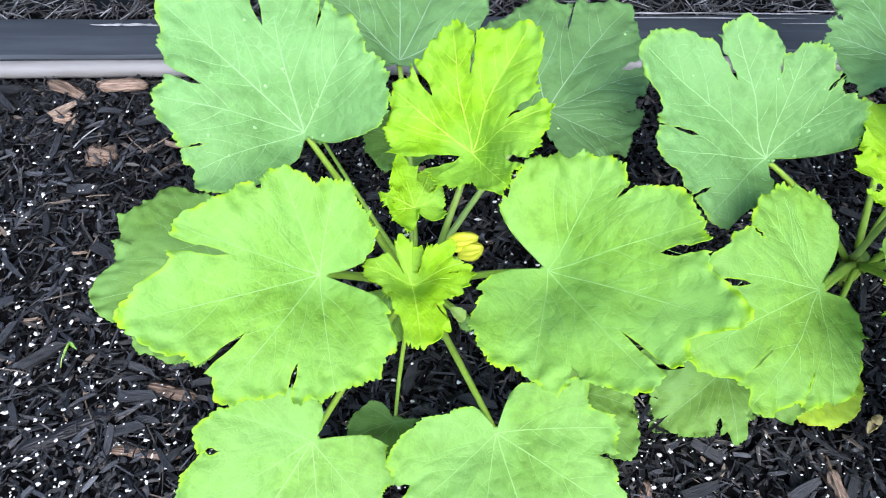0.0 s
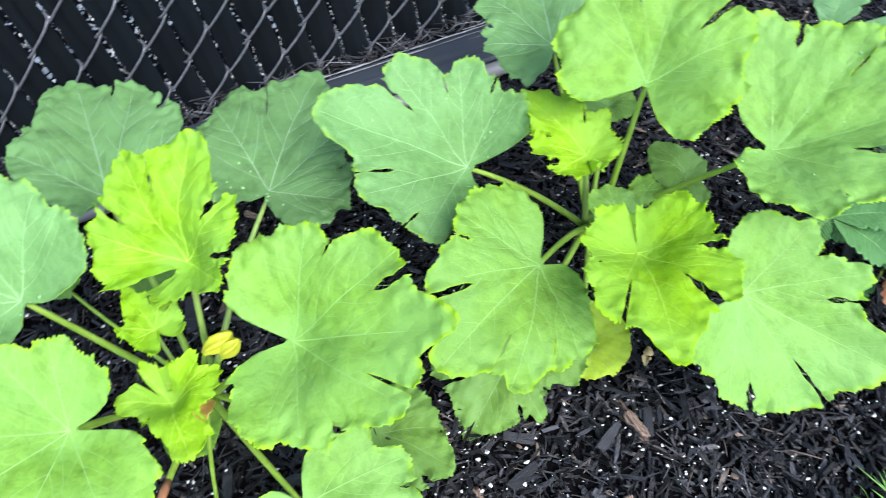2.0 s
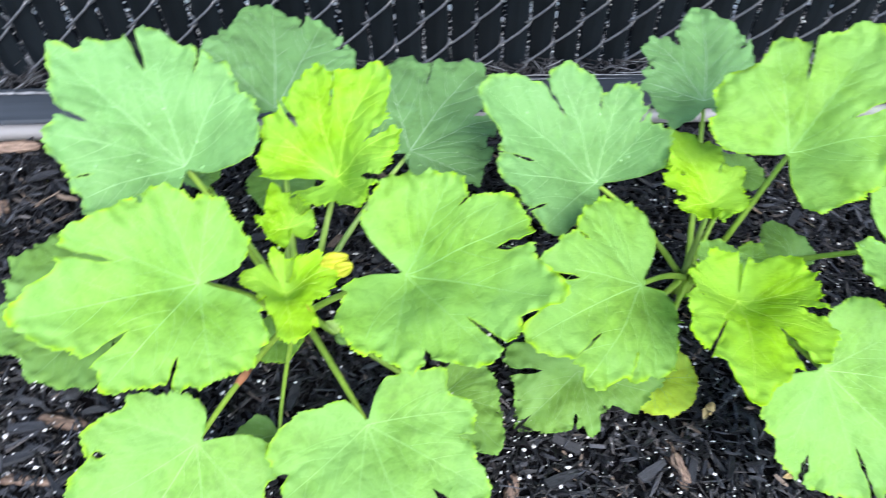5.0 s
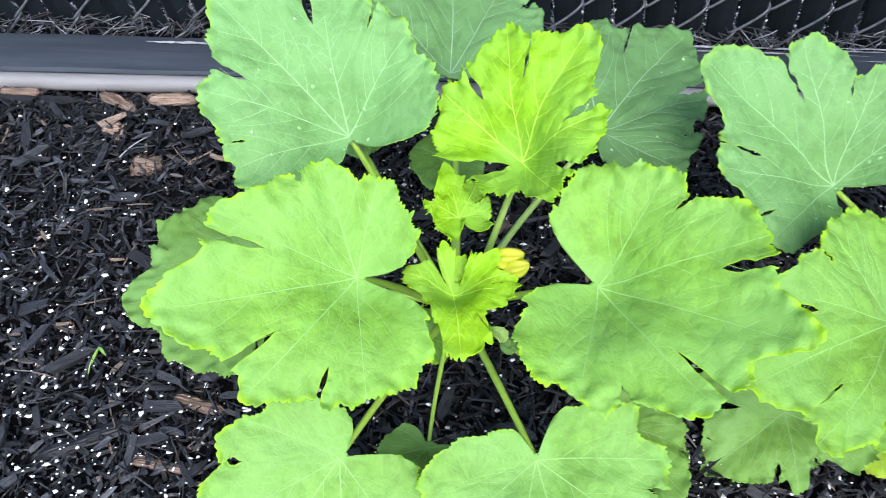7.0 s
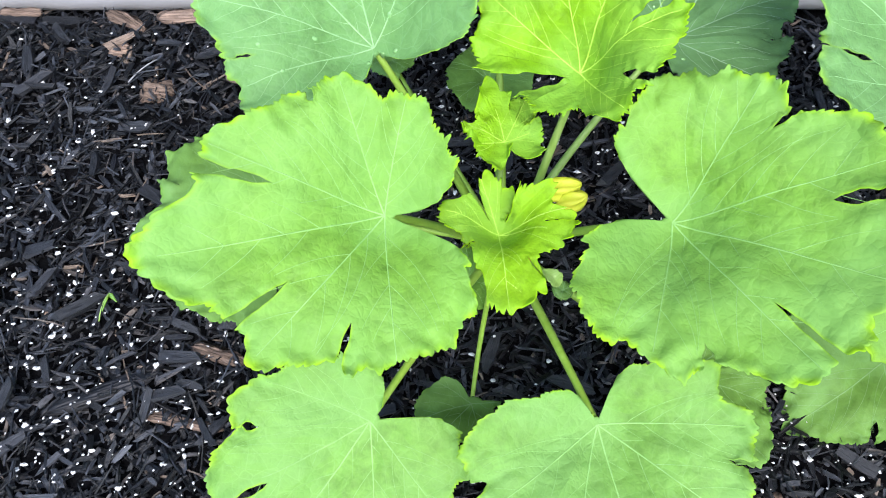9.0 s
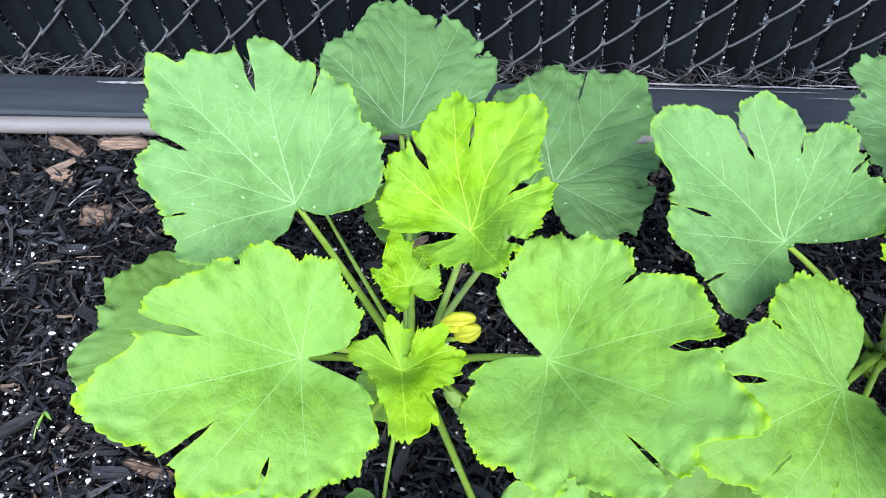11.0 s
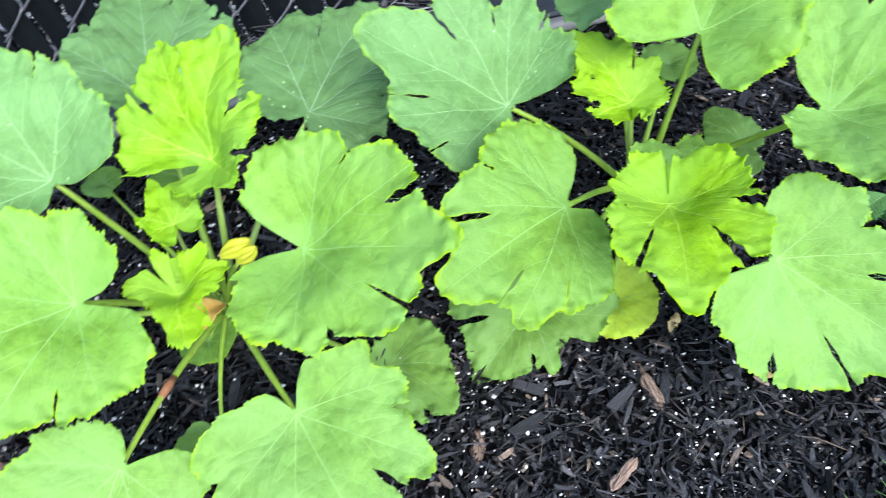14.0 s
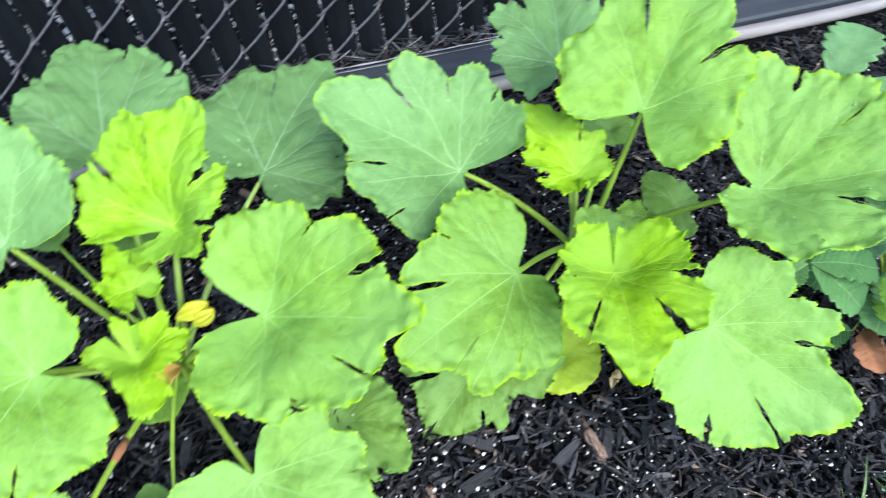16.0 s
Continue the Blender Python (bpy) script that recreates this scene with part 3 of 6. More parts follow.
    for k in range(n):
        k2 = (k + 1) % n
        if spot[0, k] != spot[0, k2]:
            faces.append((0, spot[0, k], spot[0, k2]))
        split = columns[k][1] and columns[k2][1] and columns[k][1][0] == columns[k2][1][0]
        for j in range(len(rings) - 1):
            if not split:
                faces.append((spot[j, k], spot[j + 1, k], spot[j + 1, k2], spot[j, k2]))
    blade = mesh_object(name, verts, faces, LEAF[tone], plant, label)
    blade.data.attributes.new("rim", "FLOAT", "POINT").data.foreach_set("value", rim)
    blade.matrix_basis = pose(*at, *turn)
    thick = blade.modifiers.new("thickness", "SOLIDIFY")
    thick.thickness, thick.offset = 0.0007, -1

    def rib(vv, vf, path, w0, w1):
        """A raised vein along a line on the blade."""
        start, flat = len(vv), []
        for k, (u, v) in enumerate(path):
            i, j = max(0, k - 1), min(len(path) - 1, k + 1)
            dx, dy = path[j][0] - path[i][0], path[j][1] - path[i][1]
            g = math.hypot(dx, dy) or 1
            w = w0 + (w1 - w0) * k / (len(path) - 1)
            flat += [(u - dy / g * w * s, v + dx / g * w * s) for s in (-1, 0, 1)]
        up = folds(flat)
        for k, (u, v) in enumerate(flat):
            vv.append((u, v, height(u, v) + float(up[k]) + (0.0002, 0.0003 + w0 * 0.4, 0.0002)[k % 3]))
        for k in range(len(path) - 1):
            for s in range(2):
                p = start + k * 3 + s
                vf.append((p, p + 3, p + 4, p + 1))

    for far, path, sides in lines:
        fat = 0.0006 + 0.0026 * far
        vv, vf = [], []
        rib(vv, vf, path, fat * 0.54, 0.0002)
        for line in sides:
            rib(vv, vf, line, fat * 0.22, 0.0001)
        mesh_object("vein", vv, vf, VEIN[tone], blade)

    # drops of water, each a low dome on the blade
    for k in range(dew):
        deg, q, big = r.uniform(-180, 180), r.uniform(0.25, 0.9), r.uniform(0.0009, 0.0021)
        cu, cv = q * reach(deg) * math.cos(radians(deg)), q * reach(deg) * math.sin(radians(deg))
        spots = [(cu, cv)] + [(cu + big * w * math.cos(a * math.pi / 4), cv + big * w * math.sin(a * math.pi / 4)) for w in (0.55, 0.9, 1.0) for a in range(8)]
        tops = folds(spots)
        lift = [big * 0.75] + [big * h for h in (0.6, 0.3, 0.0) for _ in range(8)]
        dv = [(u, v, height(u, v) + float(tops[j]) + lift[j]) for j, (u, v) in enumerate(spots)]
        df = [(0, 1 + a, 1 + (a + 1) % 8) for a in range(8)]
        for w in range(2):
            df += [(1 + w * 8 + a, 9 + w * 8 + a, 9 + w * 8 + (a + 1) % 8, 1 + w * 8 + (a + 1) % 8) for a in range(8)]
        mesh_object("dew_drop", dv, df, DEW, blade, "clear water drop")

    if foot:
        end = pose(*at, *turn) @ Vector((0, 0, height(0, 0) - 1.05 * stalk - 0.001))
        way = Vector(foot)
        line = arc(way, end, 0.035 * (end - way).length + 0.002, 14, r.uniform(-0.004, 0.004))
        v, f = tube_data(line, [stalk * (1.3 - 0.5 * k / 14) for k in range(15)], 9)
        ob = mesh_object("stalk", v, f, STALK_PALE if pale else STALK, plant)
        if scar:
            fat = [stalk * (1.3 - 0.5 * k / 14) * (1.4 if scar[0] < k < scar[1] - 1 else 0.96) for k in range(*scar)]
            v, f = tube_data(line[scar[0]:scar[1]], fat, 9)
            mesh_object("scar", v, f, CLAY, ob, "brown corky scar")
    return blade


squash_one = thing("squash_plant", "bushy squash plant with large lobed green leaves and yellow buds", "squash plant", group="squash plants")
squash_leaf(squash_one, "bright", (-0.095, 0.224, 0.279), (-26, -5.3, -163), (-0.08, -0.02, 1.38, -0.29, 0.8),
            ((-174, 37), (-146, 52), (-132, 55), (-122, 65), (-113, 69), (-98, 65), (-91, 72), (-81, 81), (-70, 80), (-57, 86), (-51, 86), (-40, 99), (-30, 111), (-27, 109), (-25, 98), (-23, 93), (-18, 105), (-8, 123), (2, 141), (6, 138), (10, 131), (16, 121), (20, 111), (25, 107), (29, 99), (34, 111), (37, 117), (43, 111), (62, 94), (65, 82), (73, 91), (83, 92), (91, 84), (102, 87), (111, 81), (122, 72), (131, 59), (144, 43), (175, 19)),
            ((-93.8, 64), (-65.0, 74), (-21.8, 68), (26.9, 72), (62.1, 70), (145.3, 6), (170.6, 7)), (-0.036, 0.334, 0.039), funnel=0.029)
squash_leaf(squash_one, "bright", (0.07, 0.247, 0.252), (20.9, -11.3, -21.9), (-0.24, -0.06, 2.59, 1.08, 1.43),
            ((-128, 59), (-123, 70), (-110, 78), (-97, 87), (-84, 87), (-76, 95), (-68, 103), (-63, 101), (-57, 101), (-41, 121), (-35, 131), (-30, 123), (-28, 103), (-27, 115), (-25, 122), (-21, 129), (-16, 125), (-11, 138), (-8, 150), (-4, 156), (2, 143), (11, 125), (17, 115), (18, 108), (21, 123), (25, 129), (27, 128), (33, 122), (42, 112), (50, 103), (55, 92), (58, 91), (63, 95), (73, 96), (83, 90), (92, 84), (99, 86), (110, 80), (120, 72), (129, 62), (142, 53), (150, 34), (-160, 30), (-144, 48)),
            ((-58.8, 87), (-28.1, 85), (16.3, 90), (53.5, 77), (152, 6), (-172, 8)), (-0.022, 0.336, 0.043), funnel=0.031)
squash_leaf(squash_one, "mature", (-0.125, 0.363, 0.278), (-19.7, -17.8, 137.7), (-0.01, -0.05, 0.78, 2.2, 0.18),
            ((-167, 14), (-160, 29), (-148, 45), (-140, 62), (-130, 73), (-118, 79), (-108, 85), (-99, 85), (-90, 85), (-79, 90), (-73, 96), (-64, 101), (-58, 95), (-54, 107), (-46, 112), (-38, 125), (-34, 133), (-25, 122), (-24, 110), (-22, 118), (-17, 128), (-13, 128), (-10, 137), (-2, 140), (0, 150), (4, 149), (12, 131), (22, 105), (25, 99), (28, 110), (33, 115), (38, 115), (45, 106), (58, 96), (62, 88), (68, 95), (74, 96), (82, 94), (88, 86), (98, 69), (104, 51), (115, 36), (128, 23)),
            ((-55.6, 83), (-25.1, 87), (24.0, 82), (59.1, 76), (133.9, 7), (176, 5)), (-0.042, 0.346, 0.047), dew=12, funnel=0.032)
squash_leaf(squash_one, "spring", (0.007, 0.334, 0.289), (-3.1, -30.8, 56.7), (0, 0, 0, 0, 0.6),
            ((-175, 35), (-162, 34), (-152, 28), (-132, 34), (-115, 52), (-104, 53), (-88, 50), (-81, 55), (-75, 63), (-62, 68), (-53, 72), (-43, 77), (-38, 76), (-30, 76), (-22, 81), (-16, 95), (-9, 108), (-3, 110), (2, 106), (5, 97), (10, 95), (16, 93), (20, 91), (27, 92), (30, 99), (35, 97), (39, 88), (44, 86), (52, 78), (58, 78), (63, 67), (70, 70), (76, 73), (85, 72), (93, 65), (111, 62), (119, 60), (135, 47), (153, 35), (167, 36)),
            ((-79.9, 37), (-35.1, 44), (19.3, 55), (58.7, 46), (138, -9)), (-0.02, 0.339, 0.035), pale=True, crimp=1.15, jag=1.25, funnel=0.036)
squash_leaf(squash_one, "mid", (-0.114, 0.138, 0.142), (-26.5, 23.4, -124.5), (0.01, -0, -0.31, -0.52, 0.33),
            ((-178, 17), (-164, 31), (-150, 41), (-129, 52), (-114, 56), (-108, 70), (-97, 74), (-89, 72), (-79, 83), (-69, 93), (-62, 88), (-57, 92), (-48, 104), (-40, 108), (-36, 116), (-31, 112), (-28, 103), (-27, 100), (-25, 111), (-19, 120), (-11, 133), (-8, 145), (-3, 147), (1, 143), (6, 124), (14, 109), (20, 99), (22, 100), (28, 108), (35, 112), (44, 102), (47, 95), (58, 87), (60, 79), (70, 89), (78, 77), (88, 76), (101, 71), (123, 53), (131, 31)),
            ((-58.2, 75), (-28.2, 78), (18.9, 78), (58.1, 72), (131.4, 7), (161.6, 7)), (-0.035, 0.334, 0.039), scar=(7, 10), funnel=0.006)
squash_leaf(squash_one, "mid", (0.039, 0.139, 0.158), (7.5, 21.9, -66.4), (-0.04, 0.03, 1.04, -1.26, 0.15),
            ((-171, 11), (-165, 25), (-143, 40), (-129, 53), (-119, 70), (-97, 92), (-87, 92), (-83, 81), (-79, 93), (-72, 102), (-65, 108), (-60, 107), (-53, 102), (-51, 105), (-41, 110), (-31, 125), (-26, 124), (-22, 127), (-14, 129), (-9, 143), (-7, 159), (-2, 164), (4, 154), (10, 135), (18, 123), (20, 113), (24, 111), (28, 124), (35, 125), (44, 114), (46, 104), (55, 93), (63, 95), (69, 98), (77, 93), (84, 80), (96, 84), (109, 69), (123, 52), (134, 46), (143, 21)),
            ((-174, 5), (-53.7, 92), (-26.2, 86), (19.8, 82), (57.0, 83), (143.9, 5)), (-0.027, 0.334, 0.043), funnel=0.017)
squash_leaf(squash_one, "dark", (-0.043, 0.506, 0.218), (11.7, 6.5, 92.2), (0, 0, 0, 0, 0),
            ((-134, 13), (-93, 22), (-59, 94), (-54, 111), (-48, 130), (-41, 144), (-31, 143), (-26, 166), (-20, 184), (-13, 176), (-11, 171), (-6, 182), (0, 198), (8, 188), (14, 178), (20, 151), (25, 129), (36, 123), (43, 119), (62, 94), (78, 69), (115, 44), (141, 41)),
            ((-156.7, 7), (-33.3, 130), (-11.6, 159), (26.1, 109), (141.5, 8)), (-0.032, 0.357, 0.047))
squash_leaf(squash_one, "dark", (0.109, 0.495, 0.157), (0, 4, 55.2), (0, 0, 0, 0, 0),
            ((-160, 26), (-150, 45), (-146, 57), (-142, 74), (-135, 86), (-119, 94), (-109, 96), (-92, 98), (-83, 95), (-70, 97), (-62, 90), (-45, 110), (-30, 125), (-18, 140), (-10, 157), (-5, 174), (1, 193), (6, 188), (11, 174), (16, 160), (24, 155), (30, 165), (35, 165), (40, 154), (46, 141), (53, 133), (60, 129), (67, 121), (77, 109), (90, 95), (107, 74), (122, 62), (135, 42), (146, 30)),
            ((19, 107), (-66, 78), (-26, 95), (172, 9)), (-0.022, 0.354, 0.035), pale=True, dew=18)
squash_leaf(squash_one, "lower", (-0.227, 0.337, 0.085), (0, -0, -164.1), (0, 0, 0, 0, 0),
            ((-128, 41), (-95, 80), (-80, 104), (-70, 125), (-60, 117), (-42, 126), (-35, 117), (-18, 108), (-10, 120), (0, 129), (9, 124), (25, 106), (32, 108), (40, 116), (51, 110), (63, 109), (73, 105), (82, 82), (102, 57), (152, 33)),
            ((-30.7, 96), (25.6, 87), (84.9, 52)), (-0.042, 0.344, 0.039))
squash_leaf(squash_one, "spring", (-0.029, 0.32, 0.221), (10, -8, 105), (0, 0, 0, 0, 0),
            ((-157, 10), (-154, 17), (-137, 24), (-121, 24), (-94, 24), (-76, 27), (-58, 31), (-46, 36), (-36, 41), (-27, 40), (-16, 32), (-9, 40), (-1, 45), (9, 45), (17, 36), (35, 25), (45, 26), (57, 30), (84, 27), (101, 25), (117, 26), (132, 26), (151, 26), (166, 20), (173, 12)),
            ((-170, 4), (-59, 18), (-18, 24), (37, 18), (71, 17)), (-0.032, 0.333, 0.043), crimp=1.2, stalk=0.0022, pale=True, funnel=0.005, jag=1.25)
squash_leaf(squash_one, "lime", (-0.031, 0.243, 0.24), (0, 6, -88), (0, 0, 0, 0, 0),
            ((-180, 31), (-168, 33), (-155, 33), (-141, 29), (-135, 32), (-125, 31), (-113, 36), (-99, 36), (-87, 33), (-75, 26), (-42, 29), (-29, 36), (-16, 37), (-10, 46), (-7, 58), (1, 62), (10, 62), (20, 57), (25, 55), (31, 57), (35, 51), (39, 36), (56, 37), (61, 43), (70, 43), (75, 47), (86, 47), (100, 45), (107, 36), (118, 40), (130, 38), (135, 33), (148, 21), (161, 29), (174, 26)),
            ((-141.5, 12), (-48.8, 20), (33.1, 32), (89.7, 29), (152, -9)), (-0.03, 0.333, 0.047), crimp=1.0, stalk=0.0028, jag=1.25, funnel=0.030)
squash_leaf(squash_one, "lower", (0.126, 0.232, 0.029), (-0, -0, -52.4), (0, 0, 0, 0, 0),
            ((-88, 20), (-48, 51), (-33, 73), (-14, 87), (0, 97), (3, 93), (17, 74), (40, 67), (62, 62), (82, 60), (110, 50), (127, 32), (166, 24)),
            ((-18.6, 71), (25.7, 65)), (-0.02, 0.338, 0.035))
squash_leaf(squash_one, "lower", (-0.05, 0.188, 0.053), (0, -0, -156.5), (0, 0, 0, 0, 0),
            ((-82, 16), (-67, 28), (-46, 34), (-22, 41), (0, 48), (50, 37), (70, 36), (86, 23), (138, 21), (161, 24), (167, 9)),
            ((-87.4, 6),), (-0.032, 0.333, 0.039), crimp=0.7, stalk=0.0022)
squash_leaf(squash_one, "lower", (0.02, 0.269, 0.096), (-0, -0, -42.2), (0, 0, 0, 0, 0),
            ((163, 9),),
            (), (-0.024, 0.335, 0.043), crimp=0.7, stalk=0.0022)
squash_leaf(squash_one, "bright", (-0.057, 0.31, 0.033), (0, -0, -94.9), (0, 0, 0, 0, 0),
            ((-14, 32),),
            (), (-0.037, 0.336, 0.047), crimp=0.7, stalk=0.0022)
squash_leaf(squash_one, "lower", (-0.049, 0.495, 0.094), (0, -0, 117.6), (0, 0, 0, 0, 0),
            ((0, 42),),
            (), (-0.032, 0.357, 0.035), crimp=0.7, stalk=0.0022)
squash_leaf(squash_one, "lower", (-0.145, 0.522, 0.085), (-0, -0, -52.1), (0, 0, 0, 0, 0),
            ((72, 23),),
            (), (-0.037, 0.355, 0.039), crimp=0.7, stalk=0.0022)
v, f = tube_data([(-0.03, 0.345, -0.03), (-0.03, 0.345, 0.01), (-0.03, 0.345, 0.047)], [0.011, 0.013, 0.008], 12)
mesh_object("crown", v, f, STALK, squash_one)
squash_two = thing("squash_plant", "bushy squash plant with broad notched leaves and one yellowing leaf", "squash plant", group="squash plants")
squash_leaf(squash_two, "mature", (0.314, 0.39, 0.21), (-20.4, -16.7, 148.8), (-0.31, 0.04, 2.64, 0.91, 2.98),
            ((-152, 31), (-144, 55), (-138, 61), (-112, 75), (-99, 75), (-89, 80), (-82, 92), (-74, 100), (-65, 100), (-60, 91), (-54, 107), (-45, 118), (-35, 132), (-28, 130), (-27, 118), (-23, 107), (-19, 132), (-11, 149), (-4, 164), (3, 169), (10, 156), (16, 135), (22, 127), (25, 118), (29, 123), (36, 132), (41, 132), (49, 118), (59, 111), (61, 104), (67, 114), (75, 115), (81, 111), (83, 91), (89, 69), (109, 40), (119, 23)),
            ((-152.7, 7), (-91.1, 68), (-54.1, 72), (-23.1, 77), (26.8, 85), (60.4, 91), (126.9, 6)), (0.45, 0.376, 0.03), dew=16, funnel=0.038)
squash_leaf(squash_two, "bright", (0.323, 0.254, 0.195), (-22.5, -7.4, -155), (0.05, 0.05, -0.08, -1.37, 0.42),
            ((-144, 46), (-136, 61), (-127, 77), (-115, 83), (-68, 96), (-59, 96), (-50, 92), (-48, 99), (-36, 114), (-28, 128), (-22, 129), (-19, 129), (-14, 137), (-6, 135), (-4, 154), (-1, 162), (3, 162), (9, 149), (17, 127), (22, 129), (28, 141), (33, 132), (39, 117), (45, 110), (49, 96), (56, 100), (66, 96), (77, 89), (78, 77), (115, 39), (129, 30), (137, 18)),
            ((-144.8, 7), (-49.3, 78), (-19.4, 85), (17.8, 89), (46.2, 82), (138.3, 5)), (0.453, 0.367, 0.034), funnel=0.010)
squash_leaf(squash_two, "lime", (0.397, 0.218, 0.235), (7.6, -1.7, -109.4), (0.01, -0.03, 0.51, -1.76, 2.41),
            ((-167, 48), (-148, 49), (-128, 48), (-105, 49), (-89, 52), (-69, 47), (-65, 55), (-58, 65), (-42, 76), (-29, 101), (-20, 93), (-11, 103), (-2, 129), (2, 135), (6, 132), (10, 118), (18, 109), (26, 98), (33, 84), (34, 96), (40, 105), (45, 103), (65, 78), (69, 70), (79, 64), (96, 64), (119, 61), (138, 58), (156, 42), (172, 38), (178, 29), (179, 35)),
            ((-58.5, 41), (-19.2, 48), (30.8, 57), (67.0, 52), (172.8, 11), (177.1, 12)), (0.458, 0.364, 0.038), crimp=0.9, jag=1.25, funnel=0.025)
squash_leaf(squash_two, "mid", (0.478, 0.148, 0.182), (37, 23.1, -41.3), (-0.11, -0.08, 2.09, 2.99, 1.08),
            ((-137, 43), (-130, 60), (-105, 80), (-87, 83), (-79, 98), (-72, 103), (-62, 97), (-59, 103), (-53, 115), (-34, 128), (-28, 122), (-26, 101), (-24, 119), (-20, 132), (1, 148), (5, 144), (10, 126), (17, 106), (23, 105), (28, 98), (34, 109), (41, 111), (46, 99), (48, 89), (58, 86), (65, 83), (72, 90), (88, 85), (103, 80), (114, 76), (126, 67), (135, 58), (151, 37), (159, 18)),
            ((-138, 7), (-59.5, 84), (-25.4, 79), (24.3, 73), (58.5, 72), (168.3, 6)), (0.463, 0.363, 0.042), funnel=0.006)
squash_leaf(squash_two, "bright", (0.47, 0.342, 0.298), (-1.8, -26.8, 46.3), (0.03, 0.01, -0.23, -0.14, 0.1),
            ((-153, 27), (-152, 44), (-140, 72), (-128, 79), (-114, 78), (-101, 83), (-87, 90), (-71, 84), (-60, 97), (-47, 109), (-39, 106), (-34, 90), (-31, 103), (-25, 117), (-10, 142), (-3, 152), (4, 143), (9, 131), (19, 120), (20, 99), (21, 105), (27, 114), (35, 114), (46, 101), (57, 88), (65, 95), (74, 95), (87, 89), (103, 82), (120, 75), (128, 58)),
            ((-154.1, 4), (-36.5, 61), (19.2, 65), (137, 4)), (0.465, 0.363, 0.03), funnel=0.026)
squash_leaf(squash_two, "mid", (0.547, 0.240, 0.272), (10, -12.1, -22.6), (-0.24, -0.09, 2.72, 0.81, 1.99),
            ((-158, 41), (-135, 54), (-112, 77), (-101, 81), (-89, 87), (-82, 99), (-73, 96), (-61, 98), (-41, 117), (-33, 114), (-24, 103), (-22, 117), (-12, 125), (-6, 147), (0, 157), (6, 152), (15, 139), (26, 128), (31, 112), (34, 112), (35, 131), (39, 137), (48, 130), (60, 122), (65, 112), (68, 106), (71, 116), (78, 124), (89, 123), (96, 104), (116, 57), (130, 34)),
            ((-61.9, 78), (-22.5, 67), (32.7, 91), (66.1, 95), (143, 6), (178, 7)), (0.469, 0.365, 0.034), dew=8, funnel=0.02)
squash_leaf(squash_two, "dark", (0.469, 0.517, 0.208), (-8.5, -2.2, 77.2), (0, 0, 0, 0, 0),
            ((-129, 35), (-82, 51), (-52, 79), (-31, 113), (-19, 136), (-8, 156), (0, 167), (4, 152), (18, 114), (22, 108), (36, 114), (44, 109), (56, 80), (65, 80), (85, 77), (99, 70), (123, 73), (144, 71), (153, 58)),
            ((-32.3, 88), (19, 85), (59.3, 71), (170, 17)), (0.462, 0.387, 0.038), dew=6)
squash_leaf(squash_two, "lime", (0.416, 0.339, 0.224), (-2.8, -5.2, 118.1), (0, 0, 0, 0, 0),
            ((-158, 27), (-133, 34), (-114, 32), (-93, 37), (-82, 49), (-71, 51), (-62, 47), (-51, 55), (-39, 65), (-28, 73), (-21, 86), (-15, 93), (-11, 101), (-5, 85), (6, 69), (26, 59), (35, 61), (47, 58), (60, 49), (80, 45), (99, 41), (116, 37), (126, 32), (141, 27), (176, 24)),
            ((-49, 29), (20, 38), (64, 34), (157, -8)), (0.451, 0.371, 0.042), pale=True, crimp=0.9, jag=1.25)
squash_leaf(squash_two, "mid", (0.443, 0.312, 0.143), (0, -0, 68.1), (0, 0, 0, 0, 0),
            ((0, 29),),
            (), (0.458, 0.364, 0.03), crimp=0.7, stalk=0.0022)
squash_leaf(squash_two, "yellow", (0.38, 0.237, 0.022), (0, -0, -116.6), (0, 0, 0, 0, 0),
            ((-6, 50),),
            (), (0.456, 0.365, 0.034), crimp=0.7, stalk=0.0028, label="yellowing old leaf")
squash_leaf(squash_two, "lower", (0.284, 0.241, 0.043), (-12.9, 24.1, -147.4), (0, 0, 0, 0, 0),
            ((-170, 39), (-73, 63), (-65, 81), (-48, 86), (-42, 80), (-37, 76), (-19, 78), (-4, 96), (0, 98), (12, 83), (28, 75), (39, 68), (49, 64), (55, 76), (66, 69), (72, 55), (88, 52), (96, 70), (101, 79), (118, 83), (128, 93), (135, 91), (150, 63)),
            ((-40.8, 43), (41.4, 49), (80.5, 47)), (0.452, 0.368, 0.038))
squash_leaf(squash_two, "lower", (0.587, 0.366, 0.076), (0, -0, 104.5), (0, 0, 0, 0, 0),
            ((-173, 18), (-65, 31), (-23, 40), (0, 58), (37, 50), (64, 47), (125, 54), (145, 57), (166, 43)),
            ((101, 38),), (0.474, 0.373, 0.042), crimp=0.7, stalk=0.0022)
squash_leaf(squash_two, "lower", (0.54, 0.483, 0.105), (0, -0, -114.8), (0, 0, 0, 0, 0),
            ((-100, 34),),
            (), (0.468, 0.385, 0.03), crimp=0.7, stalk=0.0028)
squash_leaf(squash_two, "bright", (0.494, 0.329, 0.127), (-0, -0, -39.2), (0, 0, 0, 0, 0),
            ((-180, 17),),
            (), (0.467, 0.364, 0.034), crimp=0.7, stalk=0.0022)
v, f = tube_data([(0.462, 0.375, -0.03), (0.462, 0.375, 0.01), (0.462, 0.375, 0.042)], [0.011, 0.013, 0.008], 12)
mesh_object("crown", v, f, STALK, squash_two)


